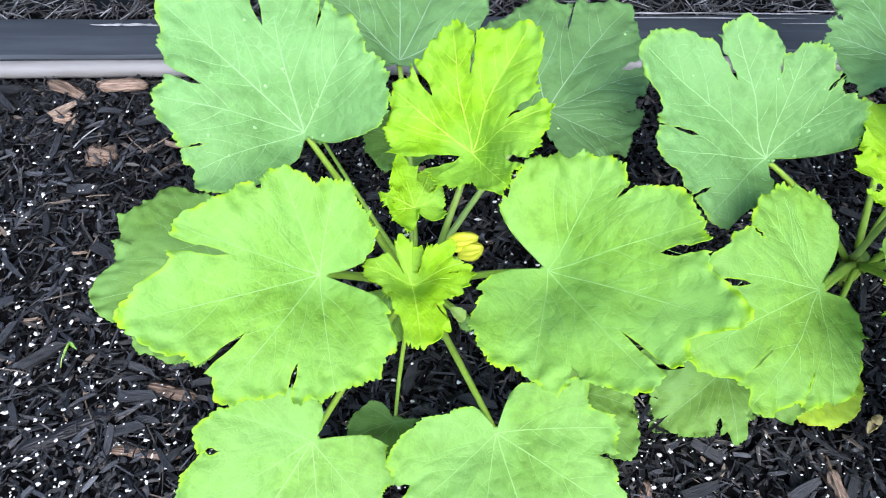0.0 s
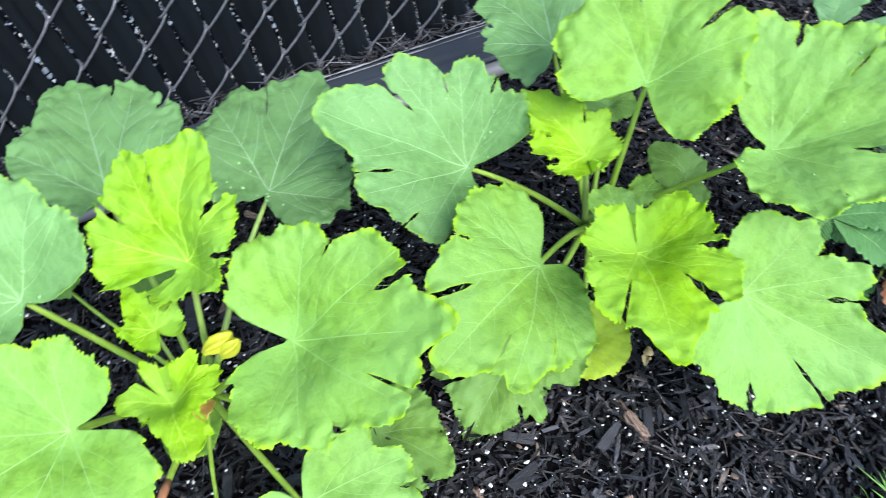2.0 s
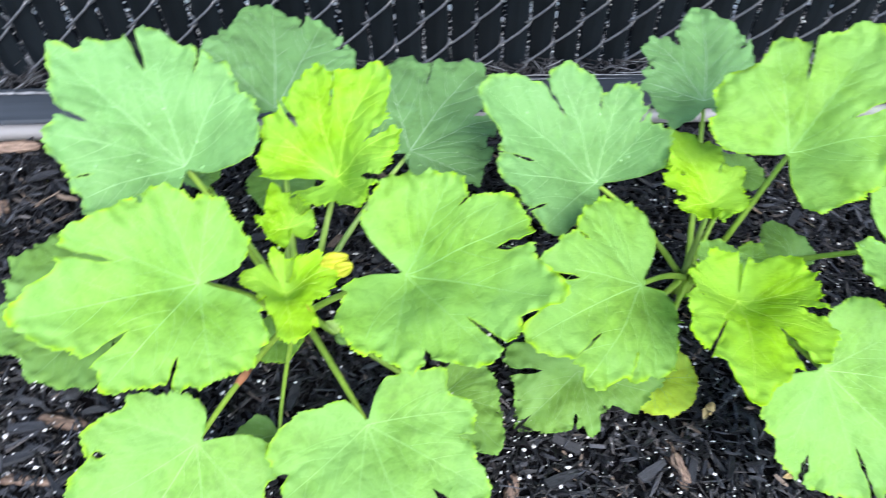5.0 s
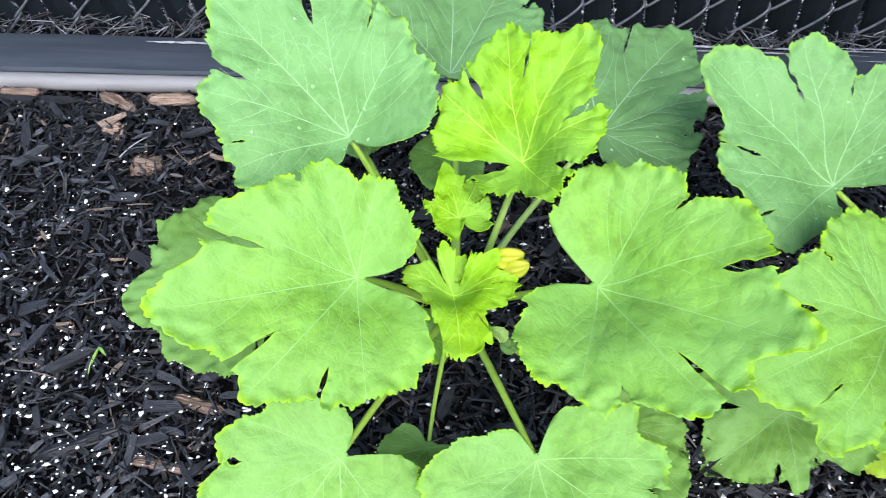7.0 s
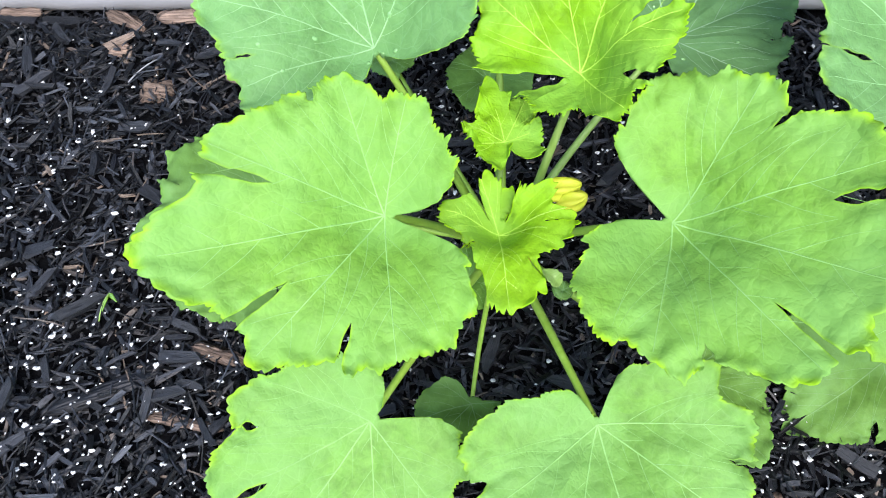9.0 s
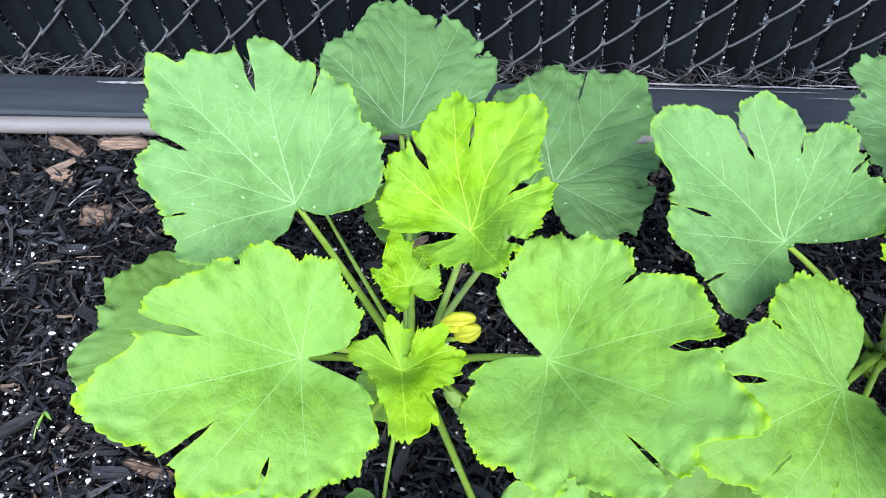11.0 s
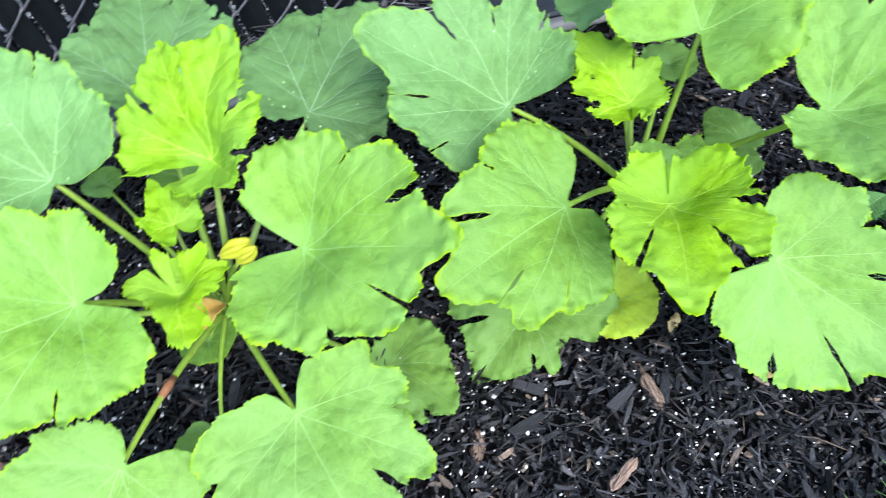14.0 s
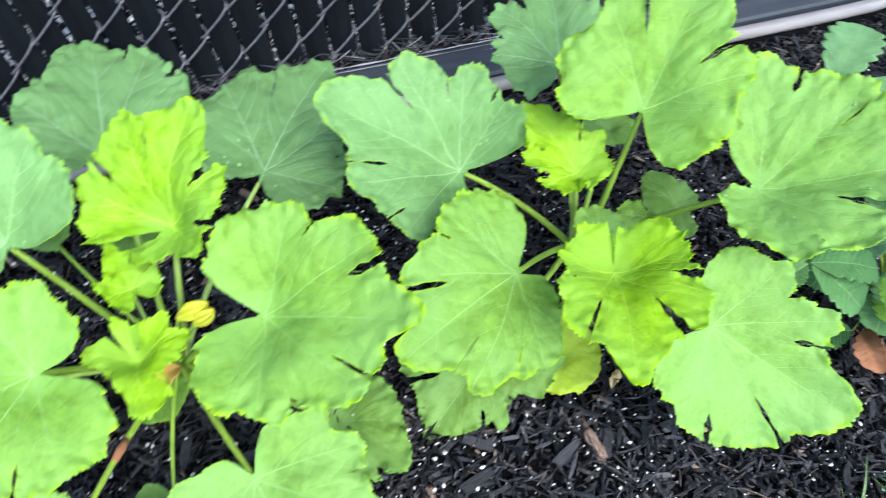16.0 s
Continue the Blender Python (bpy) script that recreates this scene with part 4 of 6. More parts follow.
def bud(plant, foot, tip, fat, mat, name="flower_bud", open_tip=0.25):
    """A closed, pleated squash flower: fat in the middle, twisted to a point."""
    foot, tip = Vector(foot), Vector(tip)
    way = tip - foot
    a = way.cross(Vector((0, 0, 1))).normalized()
    b = way.normalized().cross(a)
    verts, faces, sides = [], [], 20
    prof = ((0.0, 0.25), (0.1, 0.5), (0.25, 0.8), (0.45, 1.0), (0.65, 0.92), (0.82, 0.66), (0.93, 0.4), (1.0, open_tip * 0.4))
    for t, w in prof:
        for s in range(sides):
            ang = 2 * math.pi * s / sides + 0.9 * t
            rr = fat * w * (1 + 0.26 * math.cos(5 * (ang - 0.9 * t)) * (0.4 + t))
            verts.append(foot + way * t + a * rr * math.cos(ang) + b * rr * math.sin(ang))
    for k in range(len(prof) - 1):
        for s in range(sides):
            faces.append((k * sides + s, k * sides + (s + 1) % sides, (k + 1) * sides + (s + 1) % sides, (k + 1) * sides + s))
    faces += [tuple(range(sides))[::-1], tuple((len(prof) - 1) * sides + s for s in range(sides))]
    return mesh_object(name, verts, faces, mat, plant, "closed yellow flower bud")


bud(squash_one, (-0.004, 0.313, 0.165), (0.028, 0.319, 0.172), 0.0085, PETAL)
bud(squash_one, (0.01, 0.305, 0.16), (0.032, 0.309, 0.172), 0.0075, PETAL)
stem(squash_one, (-0.03, 0.345, 0.035), (-0.002, 0.312, 0.165), 0.003, 0.0022)
stem(squash_one, (-0.03, 0.345, 0.035), (0.011, 0.304, 0.16), 0.003, 0.0022)

# ---- strawberry and pepper leaves ----


def leaflet(plant, tone, base, tip, wide, roll=0.0, teeth=7, cup=0.14, shape="oval", name="leaflet", droop=0.06):
    """A toothed leaflet from its base to its tip, folded a little along the midrib."""
    base, tip = Vector(base), Vector(tip)
    x = tip - base
    size = x.length
    x.normalize()
    y = Vector((0, 0, 1)).cross(x)
    y.normalize()
    z = x.cross(y)
    m = Matrix((x, y, z)).transposed().to_4x4()
    m.translation = base
    m = m @ pose(0, 0, 0, roll, 0, 0)
    r = random.Random(int(abs(base.x * 7919 + tip.y * 3571) * 100))
    verts, faces, rim = [], [], []
    rows, cols = 60, 7
    shift = r.uniform(0, 40)
    for i in range(rows + 1):
        t = i / rows
        if shape == "oval":
            w = wide * size * 0.6 * (math.sin(math.pi / 2 * t / 0.62) ** 0.85 if t < 0.62 else max(0.0, 1 - ((t - 0.62) / 0.38) ** 2.6) ** 0.5) + 0.0004
        else:
            w = wide * size * 0.5 * math.sin(math.pi * (0.02 + 0.98 * t) ** 0.75) ** 1.15
        if teeth and t > 0.2:
            step = (t * teeth + 0.3) % 1.0
            w += size * 0.09 * min(1, wide * 1.6) * (math.sin(math.pi * (0.05 + 0.9 * step)) - 0.62) * min(1, (t - 0.2) * 6) * (1 if t < 0.96 else 0.2)
        for j in range(-cols, cols + 1):
            s = j / cols
            u = t * size + (size * 0.055 * s * s if teeth and t > 0.3 else 0) * (1 - t)
            v = s * w
            hz = cup * abs(s) ** 1.3 * w - droop * size * (2 * t - 1) ** 2 + droop * size
            hz -= droop * size * 0.9 * max(0, t - 0.6) * 2
            hz += 0.012 * w * math.sin(t * 40 - abs(s) * 9) * abs(s) + size * 0.025 * noise.noise(Vector((u * 60, v * 60, shift)))
            verts.append((u, v, hz))
            rim.append(max(0.0, abs(s) - 0.8))
    k = 2 * cols + 1
    for i in range(rows):
        for j in range(2 * cols):
            faces.append((i * k + j, (i + 1) * k + j, (i + 1) * k + j + 1, i * k + j + 1))
    ob = mesh_object(name, verts, faces, BERRY[tone], plant)
    ob.data.attributes.new("rim", "FLOAT", "POINT").data.foreach_set("value", rim)
    ob.matrix_basis = m
    s = ob.modifiers.new("thickness", "SOLIDIFY")
    s.thickness, s.offset = 0.0005, -1
    vv, vf = [], []
    heights = lambda i, j: Vector(verts[i * k + cols + j]) + Vector((0, 0, 0.0004))
    def strip(points, w):
        st = len(vv)
        for q, p in enumerate(points):
            way = points[min(q + 1, len(points) - 1)] - points[max(q - 1, 0)]
            g = math.hypot(way.x, way.y) or 1
            for sgn, h in ((-1, 0.0), (0, 0.0002), (1, 0.0)):
                vv.append((p.x - way.y / g * sgn * w, p.y + way.x / g * sgn * w, p.z + h))
        for q in range(len(points) - 1):
            for c in range(2):
                vf.append((st + q * 3 + c, st + q * 3 + 3 + c, st + q * 3 + 4 + c, st + q * 3 + 1 + c))
    strip([heights(i, 0) for i in range(0, rows - 1)], 0.0004)
    for i0 in range(6, rows - 12, 6):
        for sgn in (-1, 1):
            strip([heights(min(rows, i0 + q), sgn * q) for q in range(0, cols)], 0.0002)
    mesh_object("midrib", vv, vf, VEIN["lower" if tone in ("deep", "blue") else "mature" if tone == "fresh" else "bright"], ob)
    return ob


berry = thing("strawberry_plant", "bushy strawberry plant with toothed three part leaves in black mulch", "strawberry plant")
CROWN = (0.806, 0.206, -0.005)
leaflet(berry, "fresh", (0.72, 0.125, 0.245), (0.709, 0.191, 0.262), 0.82, 9)
leaflet(berry, "fresh", (0.722, 0.125, 0.247), (0.809, 0.122, 0.262), 0.84, 8)
leaflet(berry, "fresh", (0.72, 0.12, 0.243), (0.717, 0.059, 0.228), 0.88, 7)
leaflet(berry, "fresh", (0.74, 0.041, 0.3), (0.823, 0.043, 0.315), 0.73, 6)
leaflet(berry, "fresh", (0.736, 0.037, 0.298), (0.743, -0.018, 0.3), 0.68, 5)
leaflet(berry, "lime", (0.742, 0.045, 0.292), (0.755, 0.083, 0.29), 0.96, 4)
leaflet(berry, "fresh", (0.799, 0.092, 0.27), (0.854, 0.091, 0.28), 0.74, 3)
leaflet(berry, "lime", (0.729, 0.017, 0.235), (0.773, -0.024, 0.22), 0.46, 2)
leaflet(berry, "fresh", (0.727, 0.021, 0.232), (0.736, -0.012, 0.21), 0.48, 1)
leaflet(berry, "lime", (0.739, 0.039, 0.21), (0.727, 0.023, 0.2), 0.85, 0)
leaflet(berry, "lime", (0.737, 0.021, 0.23), (0.75, 0.073, 0.235), 0.66, -1)
leaflet(berry, "fresh", (0.801, 0.281, 0.31), (0.822, 0.338, 0.32), 0.80, -2)
leaflet(berry, "fresh", (0.799, 0.276, 0.308), (0.855, 0.247, 0.312), 0.62, -3)
leaflet(berry, "fresh", (0.795, 0.279, 0.306), (0.772, 0.285, 0.298), 0.96, -4)
leaflet(berry, "blue", (0.844, 0.457, 0.12), (0.906, 0.51, 0.165), 0.62, -5)
leaflet(berry, "blue", (0.848, 0.343, 0.15), (0.862, 0.413, 0.17), 0.91, -6)
leaflet(berry, "blue", (0.842, 0.273, 0.14), (0.916, 0.324, 0.15), 0.54, -7)
leaflet(berry, "lime", (0.752, 0.178, 0.27), (0.776, 0.214, 0.285), 0.66, -8)
leaflet(berry, "lime", (0.756, 0.18, 0.265), (0.754, 0.21, 0.262), 0.43, -9)
leaflet(berry, "fresh", (0.86, 0.187, 0.2), (0.891, 0.246, 0.215), 0.80, 9)
leaflet(berry, "deep", (0.944, 0.228, 0.15), (0.993, 0.24, 0.16), 0.65, 8)
leaflet(berry, "blue", (0.902, 0.171, 0.2), (0.961, 0.178, 0.21), 0.85, 7)
leaflet(berry, "fresh", (0.847, 0.181, 0.22), (0.893, 0.151, 0.22), 0.35, 6)
leaflet(berry, "deep", (0.779, 0.214, 0.14), (0.753, 0.247, 0.14), 0.91, 5)
leaflet(berry, "deep", (0.797, 0.248, 0.13), (0.835, 0.292, 0.135), 0.65, 4)
leaflet(berry, "blue", (0.728, 0.199, 0.15), (0.681, 0.215, 0.145), 0.80, 3)
leaflet(berry, "blue", (0.767, 0.164, 0.16), (0.723, 0.172, 0.15), 0.74, 2)
leaflet(berry, "lime", (0.816, 0.168, 0.12), (0.775, 0.167, 0.11), 0.74, 1)
leaflet(berry, "deep", (0.621, 0.195, 0.165), (0.681, 0.167, 0.17), 0.59, 0)
leaflet(berry, "deep", (0.62, 0.191, 0.165), (0.653, 0.139, 0.15), 0.73, -1)
leaflet(berry, "deep", (0.618, 0.195, 0.165), (0.594, 0.191, 0.15), 0.85, -2)
leaflet(berry, "lime", (0.73, 0.18, 0.13), (0.717, 0.133, 0.12), 0.91, -3)
leaflet(berry, "lime", (0.758, 0.15, 0.11), (0.749, 0.118, 0.11), 0.85, -4)
leaflet(berry, "lime", (0.762, 0.124, 0.11), (0.774, 0.106, 0.1), 0.74, -5)
leaflet(berry, "fresh", (0.663, 0.088, 0.18), (0.636, 0.081, 0.17), 0.54, -6)
leaflet(berry, "fresh", (0.659, 0.089, 0.18), (0.678, 0.115, 0.19), 0.37, -7)
leaflet(berry, "fresh", (0.659, 0.083, 0.185), (0.673, 0.023, 0.14), 0.77, -8)
leaflet(berry, "fresh", (0.658, 0.083, 0.19), (0.742, 0.05, 0.205), 0.13, -9, droop=0.02, cup=0.9)
leaflet(berry, "lime", (0.732, 0.076, 0.15), (0.712, 0.045, 0.13), 0.54, 9)
leaflet(berry, "blue", (0.745, 0.048, 0.2), (0.723, 0.098, 0.19), 0.25, 8)
leaflet(berry, "blue", (0.808, 0.085, 0.2), (0.809, 0.045, 0.19), 0.74, 7)
leaflet(berry, "deep", (0.849, 0.14, 0.12), (0.859, 0.189, 0.12), 0.85, 6)
leaflet(berry, "deep", (0.848, 0.215, 0.11), (0.814, 0.222, 0.1), 0.85, 5)
stem(berry, CROWN, (0.723, 0.125, 0.243), 0.0015, 0.001, 0.02, None)
stem(berry, CROWN, (0.739, 0.04, 0.297), 0.0015, 0.001, 0.02, None)
stem(berry, CROWN, (0.8, 0.28, 0.306), 0.0015, 0.001, 0.02, STALK_RED)
stem(berry, CROWN, (0.732, 0.021, 0.23), 0.0015, 0.001, 0.02, None)
stem(berry, CROWN, (0.663, 0.086, 0.18), 0.0015, 0.001, 0.02, None)
stem(berry, CROWN, (0.756, 0.181, 0.265), 0.0015, 0.001, 0.02, None)
stem(berry, CROWN, (0.621, 0.195, 0.163), 0.0015, 0.001, 0.02, None)
stem(berry, CROWN, (0.861, 0.188, 0.2), 0.0015, 0.001, 0.02, None)
stem(berry, CROWN, (0.902, 0.171, 0.2), 0.0015, 0.001, 0.02, None)
stem(berry, CROWN, (0.802, 0.093, 0.268), 0.0015, 0.001, 0.02, None)
stem(berry, CROWN, (0.848, 0.343, 0.15), 0.0015, 0.001, 0.02, None)
stem(berry, CROWN, (0.862, 0.475, 0.1), 0.0015, 0.001, 0.02, None)
stem(berry, CROWN, (0.728, 0.199, 0.15), 0.0015, 0.001, 0.02, None)
stem(berry, CROWN, (0.745, 0.048, 0.2), 0.0015, 0.001, 0.02, None)
stem(berry, CROWN, (0.842, 0.273, 0.14), 0.0015, 0.001, 0.02, None)
stem(berry, CROWN, (0.779, 0.214, 0.14), 0.0015, 0.001, 0.02, None)
r = random.Random(9)
for k in range(30):
    a, d = r.uniform(0, 6.28), r.uniform(0.02, 0.1)
    p = Vector(CROWN) + Vector((d * math.cos(a), d * math.sin(a), r.uniform(0.03, 0.1)))
    q = p + Vector((math.cos(a + r.uniform(-1, 1)), math.sin(a + r.uniform(-1, 1)), r.uniform(-0.25, 0.2))) * r.uniform(0.035, 0.05)
    leaflet(berry, r.choice(("deep", "deep", "blue", "lime")), p, q, 0.8, r.uniform(-20, 20))
    stem(berry, CROWN, p, 0.0015, 0.001, 0.008)
pepper = thing("pepper_plant", "young pepper plant with yellow green drooping leaves", "pepper plant")
leaflet(pepper, "yellow", (1.085, 0.413, 0.24), (1.014, 0.436, 0.22), 0.42, -6, 0, 0.3, "lance", "leaf")
leaflet(pepper, "lime", (1.095, 0.402, 0.24), (1.115, 0.365, 0.23), 0.35, -10, 0, 0.3, "lance", "leaf")
leaflet(pepper, "yellow", (1.077, 0.308, 0.24), (1.009, 0.21, 0.16), 0.3, 1, 0, 0.3, "lance", "leaf")
leaflet(pepper, "yellow", (1.042, 0.222, 0.2), (1.043, 0.191, 0.15), 0.42, 3, 0, 0.3, "lance", "leaf")
leaflet(pepper, "yellow", (1.133, 0.255, 0.24), (1.094, 0.21, 0.18), 0.48, 5, 0, 0.3, "lance", "leaf")
leaflet(pepper, "lime", (1.03, 0.298, 0.2), (0.951, 0.276, 0.16), 0.6, 12, 0, 0.3, "lance", "leaf")
leaflet(pepper, "lime", (1.001, 0.317, 0.17), (0.95, 0.324, 0.16), 0.42, -1, 0, 0.3, "lance", "leaf")
leaflet(pepper, "fresh", (1.105, 0.36, 0.18), (1.068, 0.399, 0.18), 0.35, -6, 0, 0.3, "lance", "leaf")
leaflet(pepper, "fresh", (1.155, 0.373, 0.18), (1.103, 0.387, 0.18), 0.45, -1, 0, 0.3, "lance", "leaf")
leaflet(pepper, "yellow", (1.104, 0.285, 0.2), (1.139, 0.257, 0.19), 0.5, 0, 0, 0.3, "lance", "leaf")
leaflet(pepper, "yellow", (1.159, 0.297, 0.23), (1.11, 0.293, 0.2), 0.4, -8, 0, 0.3, "lance", "leaf")
leaflet(pepper, "yellow", (1.154, 0.36, 0.24), (1.119, 0.321, 0.21), 0.35, 6, 0, 0.3, "lance", "leaf")
leaflet(pepper, "yellow", (1.264, 0.297, 0.24), (1.228, 0.31, 0.22), 0.42, -8, 0, 0.3, "lance", "leaf")
leaflet(pepper, "yellow", (1.269, 0.294, 0.24), (1.296, 0.246, 0.22), 0.35, 10, 0, 0.3, "lance", "leaf")
leaflet(pepper, "yellow", (1.246, 0.27, 0.23), (1.235, 0.241, 0.18), 0.36, -12, 0, 0.3, "lance", "leaf")
leaflet(pepper, "lime", (1.272, 0.305, 0.2), (1.244, 0.283, 0.18), 0.7, 6, 0, 0.3, "lance", "leaf")
leaflet(pepper, "yellow", (1.174, 0.335, 0.24), (1.171, 0.368, 0.23), 0.4, 10, 0, 0.3, "lance", "leaf")
leaflet(pepper, "lime", (1.131, 0.393, 0.24), (1.117, 0.415, 0.24), 0.4, -5, 0, 0.3, "lance", "leaf")
leaflet(pepper, "fresh", (1.125, 0.373, 0.16), (1.086, 0.369, 0.14), 0.6, -8, 0, 0.3, "lance", "leaf")
leaflet(pepper, "lime", (1.057, 0.281, 0.16), (1.037, 0.252, 0.12), 0.45, -4, 0, 0.3, "lance", "leaf")
leaflet(pepper, "yellow", (1.128, 0.384, 0.25), (1.123, 0.344, 0.24), 0.45, 0, 0, 0.3, "lance", "leaf")
leaflet(pepper, "yellow", (1.178, 0.295, 0.22), (1.177, 0.284, 0.2), 0.6, -6, 0, 0.3, "lance", "leaf")
leaflet(pepper, "lime", (1.19, 0.294, 0.23), (1.2, 0.272, 0.21), 0.35, 3, 0, 0.3, "lance", "leaf")
leaflet(pepper, "yellow", (1.129, 0.361, 0.22), (1.114, 0.331, 0.18), 0.25, -12, 0, 0.3, "lance", "leaf")
leaflet(pepper, "yellow", (1.069, 0.256, 0.2), (1.11, 0.245, 0.17), 0.4, -5, 0, 0.3, "lance", "leaf")
leaflet(pepper, "fresh", (1.043, 0.281, 0.12), (1.036, 0.281, 0.08), 0.7, -3, 0, 0.3, "lance", "leaf")
leaflet(pepper, "fresh", (1.144, 0.352, 0.14), (1.145, 0.333, 0.12), 0.7, 11, 0, 0.3, "lance", "leaf")
stem(pepper, (1.277, 0.363, -0.02), (1.184, 0.351, 0.13), 0.0035, 0.003, 0.004, None, "stem")
stem(pepper, (1.184, 0.351, 0.13), (1.174, 0.347, 0.235), 0.0028, 0.002, 0.004, None, "stem")
stem(pepper, (1.174, 0.347, 0.235), (1.085, 0.413, 0.24), 0.0011, 0.0008, 0.004, STALK_PALE)
stem(pepper, (1.174, 0.347, 0.235), (1.095, 0.402, 0.24), 0.0011, 0.0008, 0.004, STALK_PALE)
stem(pepper, (1.174, 0.347, 0.235), (1.077, 0.308, 0.24), 0.0011, 0.0008, 0.004, STALK_PALE)
stem(pepper, (1.184, 0.351, 0.13), (1.042, 0.222, 0.2), 0.0011, 0.0008, 0.004, STALK_PALE)
stem(pepper, (1.174, 0.347, 0.235), (1.133, 0.255, 0.24), 0.0011, 0.0008, 0.004, STALK_PALE)
stem(pepper, (1.184, 0.351, 0.13), (1.03, 0.298, 0.2), 0.0011, 0.0008, 0.004, STALK_PALE)
stem(pepper, (1.184, 0.351, 0.13), (1.001, 0.317, 0.17), 0.0011, 0.0008, 0.004, STALK_PALE)
stem(pepper, (1.184, 0.351, 0.13), (1.105, 0.36, 0.18), 0.0011, 0.0008, 0.004, STALK_PALE)
stem(pepper, (1.184, 0.351, 0.13), (1.155, 0.373, 0.18), 0.0011, 0.0008, 0.004, STALK_PALE)
stem(pepper, (1.184, 0.351, 0.13), (1.104, 0.285, 0.2), 0.0011, 0.0008, 0.004, STALK_PALE)
stem(pepper, (1.174, 0.347, 0.235), (1.159, 0.297, 0.23), 0.0011, 0.0008, 0.004, STALK_PALE)
stem(pepper, (1.174, 0.347, 0.235), (1.154, 0.36, 0.24), 0.0011, 0.0008, 0.004, STALK_PALE)
stem(pepper, (1.174, 0.347, 0.235), (1.264, 0.297, 0.24), 0.0011, 0.0008, 0.004, STALK_PALE)
stem(pepper, (1.174, 0.347, 0.235), (1.269, 0.294, 0.24), 0.0011, 0.0008, 0.004, STALK_PALE)
stem(pepper, (1.174, 0.347, 0.235), (1.246, 0.27, 0.23), 0.0011, 0.0008, 0.004, STALK_PALE)
stem(pepper, (1.184, 0.351, 0.13), (1.272, 0.305, 0.2), 0.0011, 0.0008, 0.004, STALK_PALE)
stem(pepper, (1.174, 0.347, 0.235), (1.174, 0.335, 0.24), 0.0011, 0.0008, 0.004, STALK_PALE)
stem(pepper, (1.174, 0.347, 0.235), (1.131, 0.393, 0.24), 0.0011, 0.0008, 0.004, STALK_PALE)
stem(pepper, (1.184, 0.351, 0.13), (1.125, 0.373, 0.16), 0.0011, 0.0008, 0.004, STALK_PALE)
stem(pepper, (1.184, 0.351, 0.13), (1.057, 0.281, 0.16), 0.0011, 0.0008, 0.004, STALK_PALE)
stem(pepper, (1.174, 0.347, 0.235), (1.128, 0.384, 0.25), 0.0011, 0.0008, 0.004, STALK_PALE)
stem(pepper, (1.174, 0.347, 0.235), (1.178, 0.295, 0.22), 0.0011, 0.0008, 0.004, STALK_PALE)
stem(pepper, (1.174, 0.347, 0.235), (1.19, 0.294, 0.23), 0.0011, 0.0008, 0.004, STALK_PALE)
stem(pepper, (1.174, 0.347, 0.235), (1.129, 0.361, 0.22), 0.0011, 0.0008, 0.004, STALK_PALE)
stem(pepper, (1.184, 0.351, 0.13), (1.069, 0.256, 0.2), 0.0011, 0.0008, 0.004, STALK_PALE)
stem(pepper, (1.184, 0.351, 0.13), (1.043, 0.281, 0.12), 0.0011, 0.0008, 0.004, STALK_PALE)
stem(pepper, (1.184, 0.351, 0.13), (1.144, 0.352, 0.14), 0.0011, 0.0008, 0.004, STALK_PALE)
r = random.Random(14)
for k in range(30):
    a = r.uniform(0, 6.28)
    p = Vector((1.143, 0.351, 0.235)) + Vector((r.uniform(0.004, 0.03) * math.cos(a), r.uniform(0.004, 0.03) * math.sin(a), r.uniform(-0.085, 0.004)))
    q = p + Vector((math.cos(a), math.sin(a), r.uniform(-1.3, 0.1))) * r.uniform(0.025, 0.045)
    leaflet(pepper, r.choice(("yellow", "yellow", "lime")), p, q, r.uniform(0.36, 0.55), r.uniform(-25, 25), 0, 0.3, "lance", "leaf")
leaflet(pepper, "lime", (1.147, 0.367, 0.239), (1.123, 0.345, 0.236), 0.49, 15, 0, 0.3, "lance", "leaf")
leaflet(pepper, "lime", (1.129, 0.38, 0.24), (1.156, 0.386, 0.243), 0.39, -8, 0, 0.3, "lance", "leaf")
leaflet(pepper, "lime", (1.113, 0.393, 0.241), (1.134, 0.409, 0.221), 0.40, -3, 0, 0.3, "lance", "leaf")
leaflet(pepper, "yellow", (1.099, 0.403, 0.242), (1.121, 0.405, 0.226), 0.41, -14, 0, 0.3, "lance", "leaf")
leaflet(pepper, "yellow", (1.15, 0.364, 0.239), (1.17, 0.385, 0.213), 0.55, -18, 0, 0.3, "lance", "leaf")
leaflet(pepper, "yellow", (1.134, 0.375, 0.24), (1.14, 0.396, 0.243), 0.43, -6, 0, 0.3, "lance", "leaf")
leaflet(pepper, "lime", (1.121, 0.384, 0.241), (1.09, 0.377, 0.217), 0.41, 6, 0, 0.3, "lance", "leaf")
leaflet(pepper, "yellow", (1.107, 0.394, 0.242), (1.1, 0.417, 0.221), 0.42, 3, 0, 0.3, "lance", "leaf")
leaflet(pepper, "lime", (1.144, 0.336, 0.239), (1.136, 0.362, 0.209), 0.50, -14, 0, 0.3, "lance", "leaf")
leaflet(pepper, "yellow", (1.126, 0.328, 0.24), (1.113, 0.357, 0.225), 0.41, 12, 0, 0.3, "lance", "leaf")
leaflet(pepper, "yellow", (1.107, 0.321, 0.241), (1.101, 0.302, 0.244), 0.54, 4, 0, 0.3, "lance", "leaf")
leaflet(pepper, "yellow", (1.091, 0.315, 0.242), (1.102, 0.299, 0.24), 0.44, -18, 0, 0.3, "lance", "leaf")
